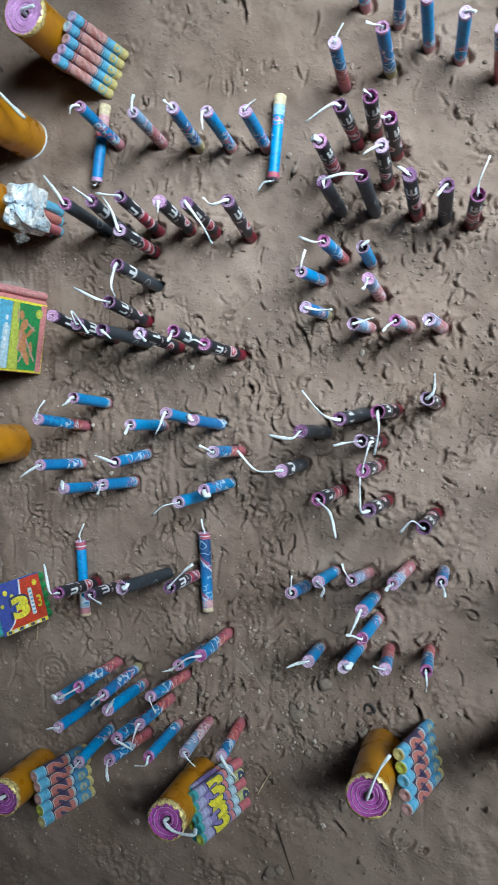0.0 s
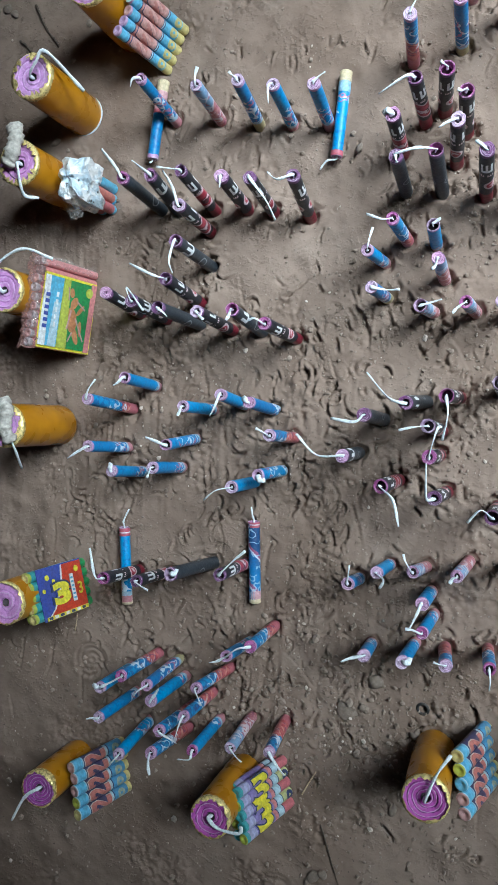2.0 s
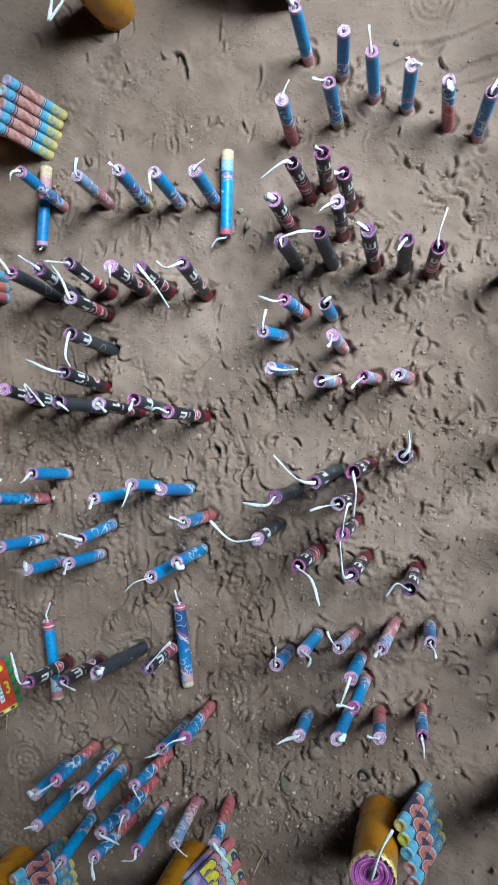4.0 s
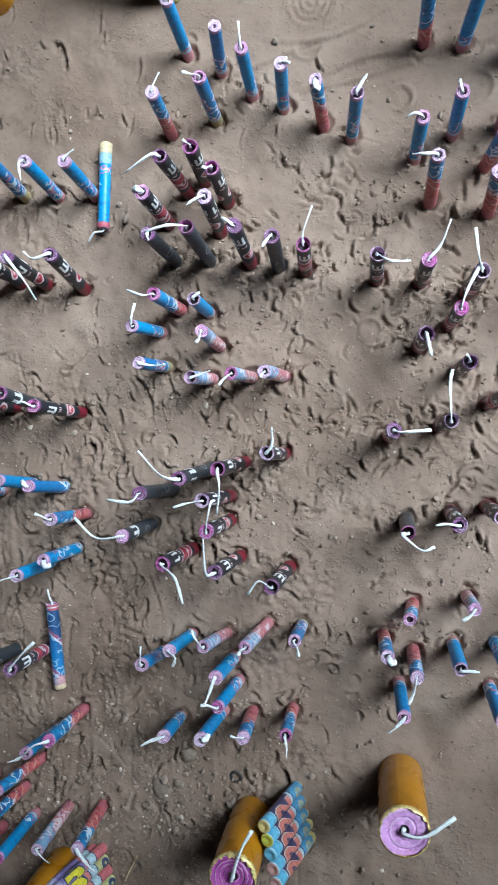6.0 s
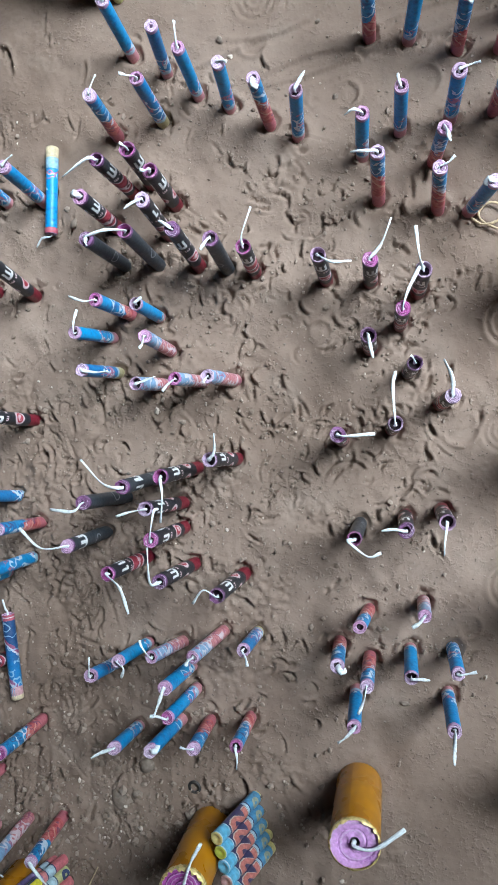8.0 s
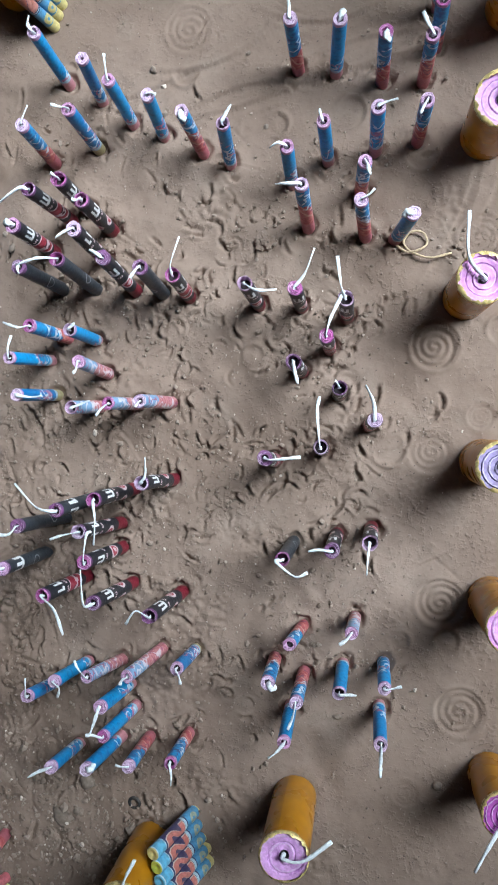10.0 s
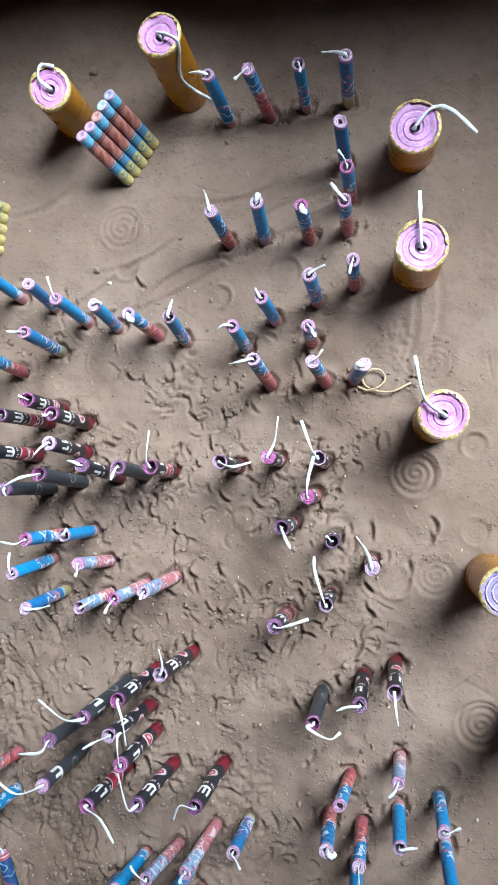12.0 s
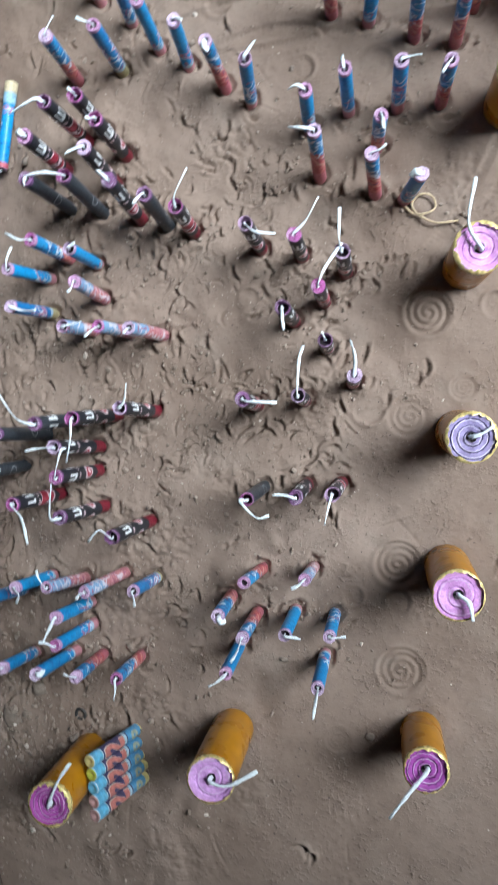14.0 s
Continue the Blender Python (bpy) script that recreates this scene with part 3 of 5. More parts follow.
stand("P", (0.2127, -0.0634), (0.2101, -0.0602, 0.0552), (0.2035, -0.0688, 0.0582))
stand("R", (0.1644, -0.1086), (0.1657, -0.1063, 0.0585))
stand("R", (0.1871, -0.1125), (0.1866, -0.1123, 0.0618), (0.1861, -0.1292, 0.0648))
stand("B", (0.1840, -0.1381), (0.1854, -0.1387, 0.0644), (0.1787, -0.1505, 0.0674))
stand("B", (0.2127, -0.0989), (0.2119, -0.0996, 0.0586), (0.2224, -0.0967, 0.0616))
stand("B", (0.2403, -0.0897), (0.2400, -0.0914, 0.0484), (0.2495, -0.0855, 0.0514))
stand("B", (0.2452, -0.1214), (0.2452, -0.1237, 0.0589), (0.2503, -0.1425, 0.0619))
stand("R", (0.0772, 0.3087), (0.0764, 0.3115, 0.0627), (0.0713, 0.3247, 0.0657))
stand("B", (0.1042, 0.3122), (0.1077, 0.3168, 0.0619))
stand("R", (0.1378, 0.3106), (0.1379, 0.3133, 0.0639))
stand("B", (0.1452, 0.2635), (0.1451, 0.2654, 0.0684), (0.1560, 0.2709, 0.0714))
stand("B", (0.1143, 0.2495), (0.1136, 0.2511, 0.0670), (0.1093, 0.2566, 0.0700))
stand("B", (0.0929, 0.2288), (0.0938, 0.2331, 0.0622), (0.0884, 0.2326, 0.0662), (0.0837, 0.2299, 0.0642))
stand("R", (0.1117, 0.2013), (0.1094, 0.2100, 0.0676), (0.1009, 0.2076, 0.0716), (0.0935, 0.2060, 0.0696))
stand("R", (0.1420, 0.2327), (0.1450, 0.2328, 0.0636), (0.1510, 0.2242, 0.0666))
stand("R", (0.1526, 0.2037), (0.1483, 0.2091, 0.0643), (0.1550, 0.2161, 0.0673))
stand("B", (0.1742, 0.2060), (0.1821, 0.2071, 0.0648))
stand("B", (0.0744, 0.4028), (0.0702, 0.4077, 0.0597), (0.0582, 0.4088, 0.0627))
stand("R", (0.1048, 0.4056), (0.0994, 0.4064, 0.0662), (0.0914, 0.3983, 0.0692))
stand("B", (0.1326, 0.4107), (0.1338, 0.4075, 0.0667), (0.1350, 0.4000, 0.0697))
stand("B", (0.1641, 0.4124), (0.1653, 0.4077, 0.0728), (0.1501, 0.4093, 0.0758))
stand("B", (0.1632, 0.3664), (0.1625, 0.3667, 0.0675))
stand("R", (0.1680, 0.3407), (0.1675, 0.3375, 0.0651), (0.1615, 0.3477, 0.0681))
stand("R", (0.1658, 0.3162), (0.1668, 0.3139, 0.0682), (0.1576, 0.3242, 0.0712))
stand("R", (0.1722, 0.2753), (0.1733, 0.2749, 0.0680), (0.1718, 0.2649, 0.0710))

# the tall amber shells: foot, middle of the top, radius, paper end, fuse
SHELLS = []


def shell(foot, top, radius, end, *fuse):
    SHELLS.append((foot, top, radius, end, fuse))


shell((-0.0470, 0.4069), (-0.0400, 0.3989, 0.070), 0.0146, "lilac", (-0.0467, 0.4040, 0.0740), (-0.0455, 0.4135, 0.0740), (-0.0358, 0.4121, 0.0740))
shell((0.0415, 0.4256), (0.0408, 0.4269, 0.078), 0.0150, "lilac", (0.0548, 0.4191, 0.0810), (0.0495, 0.4109, 0.0500), (0.0645, 0.4096, 0.0200))
shell((0.2108, 0.3737), (0.2109, 0.3632, 0.062), 0.0166, "lilac", (0.2212, 0.3730, 0.0660), (0.2335, 0.3713, 0.0660), (0.2495, 0.3558, 0.0660))
shell((0.2161, 0.2863), (0.2164, 0.2817, 0.073), 0.0166, "lilac", (0.2152, 0.2930, 0.0770), (0.2141, 0.3153, 0.0770))
shell((0.2310, 0.1757), (0.2314, 0.1744, 0.078), 0.0155, "lilac", (0.2197, 0.1843, 0.0820), (0.2134, 0.2104, 0.0820))
shell((0.2704, 0.0678), (0.2704, 0.0678, 0.078), 0.0157, "bluish", (0.2737, 0.0712, 0.0820), (0.2793, 0.0789, 0.0820))
shell((0.3000, -0.0239), (0.3004, -0.0249, 0.078), 0.0159, "lilac", (0.3077, -0.0262, 0.0820), (0.3136, -0.0351, 0.0820))
shell((0.3292, -0.1435), (0.3285, -0.1416, 0.064), 0.0146, "purple", (0.3236, -0.1584, 0.0680), (0.3188, -0.1797, 0.0680))
shell((0.2030, -0.2028), (0.2030, -0.2030, 0.078), 0.0159, "lilac", (0.2146, -0.1999, 0.0820), (0.2287, -0.1820, 0.0820))
shell((0.1080, -0.2701), (0.1080, -0.2701, 0.078), 0.0156, "purple", (0.1084, -0.2497, 0.0820), (0.1119, -0.2337, 0.0820))
shell((-0.0218, -0.3592), (-0.0217, -0.3579, 0.078), 0.0150, "purple", (-0.0126, -0.3597, 0.0820), (0.0017, -0.3553, 0.0820), (0.0019, -0.3497, 0.0820))
shell((-0.1634, -0.4206), (-0.1634, -0.4206, 0.062), 0.0150, "purple", (-0.1710, -0.4305, 0.0660), (-0.1752, -0.4537, 0.0660))
shell((-0.2337, -0.2832), (-0.2337, -0.2832, 0.078), 0.0172, "lilac")
shell((-0.2804, -0.1511), (-0.2804, -0.1511, 0.078), 0.0172, "violet", (-0.2667, -0.1624, 0.0800), (-0.2663, -0.1823, 0.0600))
shell((-0.3171, -0.0521), (-0.3171, -0.0521, 0.078), 0.0172, "lilac", (-0.3252, -0.0375, 0.0840), (-0.3069, -0.0174, 0.0840), (-0.2837, -0.0170, 0.0760))
shell((-0.3358, 0.0438), (-0.3358, 0.0438, 0.078), 0.0172, "violet", (-0.3306, 0.0387, 0.0840), (-0.3262, 0.0228, 0.0750), (-0.3194, 0.0243, 0.0650))
shell((-0.3468, 0.1080), (-0.3468, 0.1080, 0.078), 0.0172, "violet", (-0.3401, 0.1173, 0.0860), (-0.3338, 0.1258, 0.0860), (-0.3113, 0.1121, 0.0600))
shell((-0.3228, 0.1835), (-0.3228, 0.1835, 0.078), 0.0172, "lilac", (-0.3124, 0.1883, 0.0820))
shell((-0.2530, 0.2810), (-0.2535, 0.2805, 0.078), 0.0158, "lilac", (-0.2467, 0.2586, 0.0805), (-0.2560, 0.2352, 0.0800), (-0.2578, 0.2362, 0.0800), (-0.2596, 0.2601, 0.0800))
shell((-0.1450, 0.3300), (-0.1450, 0.3300, 0.078), 0.0172, "lilac")


# where shells stood before: ring prints in the sand, radius and depth
RINGS = [(0.219, 0.138, 0.0175, 1.0), (-0.009, 0.322, 0.0175, 0.55), (0.235, 0.065, 0.016, 0.4), (0.268, -0.037, 0.0175, 0.9),
         (0.300, -0.109, 0.018, 0.7), (-0.182, -0.335, 0.017, 0.7), (0.034, -0.440, 0.018, 0.3), (0.278, -0.176, 0.010, 0.25),
         (0.231, 0.219, 0.016, 0.4), (0.262, 0.098, 0.010, 0.4)]

# ---- the ground: one uneven sheet of trodden sand ----


def smooth_noise(rng, xs, ys, cell):
    """Value noise on the grid xs by ys with cells of that size."""
    gx, gy = (xs - xs[0]) / cell, (ys - ys[0]) / cell
    g = rng.standard_normal((int(gy[-1]) + 3, int(gx[-1]) + 3))
    ix, iy = gx.astype(int), gy.astype(int)
    fx, fy = gx - ix, gy - iy
    fx, fy = fx * fx * (3 - 2 * fx), fy * fy * (3 - 2 * fy)
    a = g[np.ix_(iy, ix)] * (1 - fx) + g[np.ix_(iy, ix + 1)] * fx
    b = g[np.ix_(iy + 1, ix)] * (1 - fx) + g[np.ix_(iy + 1, ix + 1)] * fx
    return a * (1 - fy)[:, None] + b * fy[:, None]


MARKS = []


def ground():
    rng = np.random.default_rng(7)
    pitch = 0.0011
    grow = 0.00125 * 1.22 ** np.arange(1, 37)
    def axis(lo, hi):
        mid = np.arange(lo, hi, pitch)
        return np.concatenate([lo - np.cumsum(grow)[::-1], mid, mid[-1] + np.cumsum(grow)]), len(grow), len(mid)
    xs, ox, nx = axis(-0.50, 0.46)
    ys, oy, ny = axis(-0.60, 0.54)
    z = np.zeros((len(ys), len(xs)))
    cx, cy = xs[ox:ox + nx], ys[oy:oy + ny]
    c = np.zeros((ny, nx))
    calm = np.clip((cy[:, None] - 0.20) / 0.10, 0, 1) + np.clip((cx[None, :] - 0.20) / 0.06, 0, 1)
    rough = 1.0 - 0.65 * np.clip(calm, 0, 1)
    c += 0.0014 * smooth_noise(rng, cx, cy, 0.07) + 0.0013 * smooth_noise(rng, cx, cy, 0.022) * rough
    c += 0.00055 * smooth_noise(rng, cx, cy, 0.010) * rough + 0.00008 * smooth_noise(rng, cx, cy, 0.0045) * rough
    worked = np.clip((0.08 - cy[:, None]) / 0.10, 0, 1) * np.clip((0.20 - cx[None, :]) / 0.08, 0, 1)
    broken = np.clip(smooth_noise(rng, cx, cy, 0.032) - 0.55 + 0.55 * worked, 0, 1.2) * rough
    c += broken * (0.0005 * smooth_noise(rng, cx, cy, 0.0050) + 0.0005 * smooth_noise(rng, cx, cy, 0.0031) + 0.0004 * smooth_noise(rng, cx, cy, 0.0019))

    def stamp(x, y, size, fn):
        i0, i1 = np.searchsorted(cx, (x - size, x + size))
        j0, j1 = np.searchsorted(cy, (y - size, y + size))
        if i1 > i0 and j1 > j0:
            c[j0:j1, i0:i1] += fn(cx[None, i0:i1] - x, cy[j0:j1, None] - y)

    def dent(x, y, turn, long, wide, deep, bend=0.5, crisp=9.0):
        """A pressed mark, steep on one side, with the sand heaped beyond it."""
        if deep > 0.0018 and wide < 0.004:
            MARKS.append((x + wide * math.sin(turn), y - wide * math.cos(turn), long))
        ca, sa = math.cos(turn), math.sin(turn)
        bow = rng.uniform(-bend, bend) / long

        def fn(dx, dy):
            p, q = dx * ca + dy * sa, -dx * sa + dy * ca
            q = q + bow * p * p
            e = (p / long) ** 2 + (q / wide) ** 2 + 0.22 * np.sin(p * 1900 + x * 900) + 0.18 * np.sin(q * 2300 - p * 1200 + y * 900)
            pit = np.clip(0.60 + 0.45 * q / wide, 0, 1.05) / (1 + np.exp(np.clip((e - 0.8) * crisp, -40, 40)))
            rim = np.exp(-((p / (long * 1.05)) ** 2 + ((q - wide * 1.45) / (wide * 0.55)) ** 2))
            return deep * (0.34 * rim - pit)
        stamp(x, y, long * 2.4, fn)

    # round prints where crackers were set and lifted
    for _ in range(9):
        x, y, r = rng.uniform(-0.05, 0.28), rng.uniform(-0.12, 0.30), rng.uniform(0.006, 0.013)
        lo, hi = rng.uniform(-3.1, 3.1), rng.uniform(0.5, 1.3)

        def crater(dx, dy):
            d = np.hypot(dx, dy)
            part = np.clip(hi + np.cos(np.arctan2(dy, dx) - lo), 0, 1.6)
            return part * (0.0009 * np.exp(-((d - r) / 0.0016) ** 2) - 0.0007 / (1 + np.exp(np.clip((d - r * 0.85) / 0.0006, -40, 40))))
        stamp(x, y, 0.03, crater)
    # shallow hollows and heaps left by palms and heels of the hand
    for _ in range(110):
        x, y = rng.uniform(-0.34, 0.30), rng.uniform(-0.42, 0.24)
        if x > 0.22 or y > 0.21:
            continue
        dent(x, y, rng.uniform(0, 6.28), rng.uniform(0.009, 0.022), rng.uniform(0.005, 0.010), rng.uniform(0.0006, 0.0018), 0.5, 3.0)
    # finger prints, singly and in loose rows, thick where the sand was worked
    for n in range(520):
        x, y = (rng.normal(0.09, 0.07), rng.normal(0.10, 0.10)) if n < 120 else (rng.uniform(-0.27, 0.05), rng.uniform(-0.36, 0.02)) if n < 340 else (rng.uniform(-0.48, 0.44), rng.uniform(-0.58, 0.50))
        quiet = min(1, max(0, (y - 0.20) / 0.08)) + min(1, max(0, (x - 0.20) / 0.06)) + min(1, max(0, (-x - 0.28) / 0.05)) + min(1, max(0, (-y - 0.34) / 0.05))
        if rng.random() < 0.86 * min(1, quiet):
            continue
        lie, turn = rng.uniform(0, 3.14), rng.normal(1.95, 0.60) + math.pi * (rng.random() < 0.8)
        size = rng.uniform(0.7, 1.3)
        for k in range(rng.choice((1, 1, 2, 3, 4))):
            px, py = x + math.cos(lie) * 0.0095 * k + rng.normal(0, 0.004), y + math.sin(lie) * 0.0095 * k + rng.normal(0, 0.004)
            dent(px, py, turn + rng.normal(0, 0.25), size * rng.uniform(0.0028, 0.0066), size * rng.uniform(0.0013, 0.0024), rng.uniform(0.0018, 0.0066), 0.8, 7.0)
    # thin scratches
    for _ in range(60):
        dent(rng.uniform(-0.45, 0.42), rng.uniform(-0.55, 0.45), rng.uniform(0, 3.14), rng.uniform(0.008, 0.022), rng.uniform(0.0009, 0.0014), rng.uniform(0.0005, 0.0016), 0.12)
    # sand swept with the hand: fine streaks that run together, strongest in patches
    turn = 1.90
    ca, sa = math.cos(turn), math.sin(turn)
    gp, gq = np.arange(-0.8, 0.8, 0.004), np.arange(-0.8, 0.8, 0.0009)
    lines = rng.standard_normal((len(gq), 48))
    along = np.linspace(0, 46.99, len(gp))
    k0 = along.astype(int)
    f0 = along - k0
    f0 = f0 * f0 * (3 - 2 * f0)
    lines = lines[:, k0] * (1 - f0) + lines[:, k0 + 1] * f0
    lines = (lines + np.roll(lines, 1, 0) * 0.8 + np.roll(lines, -1, 0) * 0.8 + np.roll(lines, 2, 0) * 0.4) / 1.5
    P, Q = cx[None, :] * ca + cy[:, None] * sa, -cx[None, :] * sa + cy[:, None] * ca
    Q = Q + 0.004 * np.sin(P * 22) + 0.0016 * smooth_noise(rng, cx, cy, 0.02)
    patch = np.clip(smooth_noise(rng, cx, cy, 0.06) * 0.6 + 0.55, 0, 1)
    swept = patch / (1 + np.exp(np.clip((cx[None, :] - 0.07) / 0.03, -40, 40))) / (1 + np.exp(np.clip((cy[:, None] - 0.03) / 0.02, -40, 40))) / (1 + np.exp(np.clip((-0.36 - cy[:, None]) / 0.02, -40, 40)))
    c += 0.00046 * swept * lines[np.clip(((Q + 0.8) / 0.0009).astype(int), 0, len(gq) - 1), np.clip(((P + 0.8) / 0.004).astype(int), 0, len(gp) - 1)]
    for _ in range(60):
        x, y = rng.uniform(-0.27, 0.0), rng.uniform(-0.36, 0.02)
        dent(x, y, rng.normal(1.88, 0.17) + math.pi * (rng.random() < 0.7), rng.uniform(0.006, 0.018), rng.uniform(0.0011, 0.0020), rng.uniform(0.0014, 0.0036), 0.12)
    # long drag marks over the smooth sand
    for x0, y0, turn0, long0 in ((0.035, 0.283, 0.52, 0.060), (0.050, 0.276, 0.50, 0.055), (0.120, 0.335, 0.42, 0.055), (0.020, 0.300, 0.55, 0.050), (-0.060, 0.345, 0.60, 0.045),
                                 (0.150, 0.330, 0.45, 0.060), (-0.02, 0.275, 0.60, 0.045), (0.10, 0.345, 0.40, 0.050), (0.215, 0.225, 1.40, 0.050), (0.235, 0.255, 1.50, 0.045)):
        dent(x0, y0, turn0, long0, 0.0034, 0.0021, 0.35, 4.0)
    # crumbled and prodded sand south of the middle
    for _ in range(190):
        x, y = rng.uniform(-0.26, 0.17), rng.uniform(-0.36, 0.06)
        dent(x, y, rng.normal(1.95, 0.7) + math.pi * (rng.random() < 0.8), rng.uniform(0.0026, 0.0080), rng.uniform(0.0012, 0.0026), rng.uniform(0.0020, 0.0058), 0.4)
    # straight slots pressed by finger tips between the northern rows
    for _ in range(75):
        x, y = rng.uniform(-0.27, 0.02), rng.uniform(0.06, 0.28)
        dent(x, y, rng.normal(1.95, 0.40) + math.pi * (rng.random() < 0.8), rng.uniform(0.0035, 0.0090), rng.uniform(0.0011, 0.0022), rng.uniform(0.0020, 0.0058), 0.3)
    # the sand pushed up and broken round each cracker
    for kind, foot, top, fuse in STANDS:
        a = rng.uniform(0, 2 * math.pi)
        stamp(foot[0], foot[1], 0.03, lambda dx, dy: 0.0016 * np.exp(-((np.hypot(dx, dy) - 0.008) / 0.0045) ** 2))

        def socket(dx, dy, a=a):
            d, turn = np.hypot(dx, dy), np.arctan2(dy, dx)
            part = np.clip(0.85 + 0.45 * np.cos(turn - a), 0, 1)
            edge = 0.0071 + 0.0008 * np.cos(2 * turn + a) + 0.0005 * np.cos(5 * turn - 2 * a)
            return -0.0060 * part / (1 + np.exp(np.clip((d - edge) / 0.0004, -40, 40)))
        stamp(foot[0], foot[1], 0.02, socket)
        dent(foot[0] + 0.0085 * math.cos(a), foot[1] + 0.0085 * math.sin(a), a + 1.57, 0.0058, 0.0030, 0.0050)
        dent(foot[0] + 0.012 * math.cos(a + 2), foot[1] + 0.012 * math.sin(a + 2), a, 0.0045, 0.0025, 0.0030)
    for x, y, r, deep in RINGS:
        def fn(dx, dy, r=r, deep=deep):
            d = np.hypot(dx, dy)
            w = np.arctan2(dy, dx) / (2 * math.pi)
            groove = np.cos(2 * math.pi * (d / (r / 3.4) + w))
            inside = np.clip((r - d) / 0.0015, 0, 1)
            edge = np.exp(-((d - r) / 0.0022) ** 2)
            return 0.48 * deep * (inside * (-0.0028 + 0.0019 * groove) + 0.0024 * edge)
        stamp(x, y, 0.03, fn)
    for foot, top, radius, end, fuse in SHELLS:
        stamp(foot[0], foot[1], 0.05, lambda dx, dy: 0.0006 * np.exp(-((np.hypot(dx, dy) - 0.021) / 0.005) ** 2))
    c = np.where(c < -0.0035, -0.0035 + (c + 0.0035) * 0.6, c)
    fade = np.minimum(np.minimum((cx - cx[0])[None, :], (cx[-1] - cx)[None, :]), np.minimum((cy - cy[0])[:, None], (cy[-1] - cy)[:, None]))
    c *= np.clip(fade / 0.03, 0, 1)
    z[oy:oy + ny, ox:ox + nx] = c
    X, Y = np.meshgrid(xs, ys)
    me = bpy.data.meshes.new("ground")
    me.vertices.add(z.size)
    me.vertices.foreach_set("co", np.stack([X, Y, z], -1).astype(np.float32).ravel())
    w, h = len(xs), len(ys)
    i = (np.arange(h - 1)[:, None] * w + np.arange(w - 1)[None, :]).ravel()
    quads = np.stack([i, i + 1, i + w + 1, i + w], -1).astype(np.int32).ravel()
    me.loops.add(len(quads))
    me.loops.foreach_set("vertex_index", quads)
    me.polygons.add(len(i))
    me.polygons.foreach_set("loop_start", np.arange(0, len(quads), 4, dtype=np.int32))
    me.polygons.foreach_set("use_smooth", np.ones(len(i), dtype=bool))
    me.materials.append(SAND)
    me.update(calc_edges=True)
    me.validate()
    tagged(new("ground", me), "brown trodden sand with finger marks and ring prints", "sand", kind="structure")
    return lambda x, y: float(c[min(ny - 1, max(0, int((y - cy[0]) / pitch))), min(nx - 1, max(0, int((x - cx[0]) / pitch)))])


height_at = ground()


def block(bm, x0, y0, z0, x1, y1, z1):
    made = bmesh.ops.create_cube(bm, size=1.0)["verts"]
    for v in made:
        v.co = Vector(((x0 + x1) / 2 + v.co.x * (x1 - x0), (y0 + y1) / 2 + v.co.y * (y1 - y0), (z0 + z1) / 2 + v.co.z * (z1 - z0)))


def structure(name, boxes, label, category):
    bm = bmesh.new()
    for box in boxes:
        block(bm, *box)
    me = bpy.data.meshes.new(name)
    bm.to_mesh(me), bm.free()
    me.materials.append(WALL)
    return tagged(new(name, me), label, category, kind="structure")


# walls and ceiling out of view, added to limit the sunlight on the sand
ROOF, WEST, SOUTH = 2.4, -1.6, -1.6
structure("unseen_wall_north", [(WEST, NORTH, -0.1, NX0, NORTH + DEEP, ROOF), (NX1, NORTH, -0.1, EAST, NORTH + DEEP, ROOF), (NX0, NORTH, -0.1, STEP, NORTH + DEEP, SILL), (STEP, NORTH, -0.1, NX1, NORTH + DEEP, HIGH_SILL),
                         (NX0, NORTH, HEAD, NX1, NORTH + DEEP, ROOF)], "unseen added wall whose stepped opening shapes the sunlight", "wall")
structure("unseen_wall_east", [(EAST, SOUTH, -0.1, EAST + 0.2, NORTH + DEEP, ROOF)], "unseen added wall that keeps light out", "wall")
structure("unseen_wall_west", [(WEST - 0.2, SOUTH, -0.1, WEST, NORTH + DEEP, ROOF)], "unseen added wall that keeps light out", "wall")
structure("unseen_wall_south", [(WEST - 0.2, SOUTH - 0.2, -0.1, EAST + 0.2, SOUTH, ROOF)], "unseen added wall that keeps light out", "wall")
structure("ceiling", [(WEST - 0.2, SOUTH - 0.2, ROOF, EAST + 0.2, NORTH + DEEP, ROOF + 0.1)], "unseen added ceiling that keeps light out", "ceiling")

# ---- standing firecrackers ----
WORDS = {"B": "blue paper firecracker", "R": "blue and red firecracker", "P": "pale pink firecracker",
         "K": "black and red firecracker", "D": "charcoal paper firecracker"}
GROUPS = {"B": "blue firecrackers", "R": "blue and red firecrackers", "P": "pale pink firecrackers", "K": "black printed firecrackers", "D": "charcoal firecrackers"}


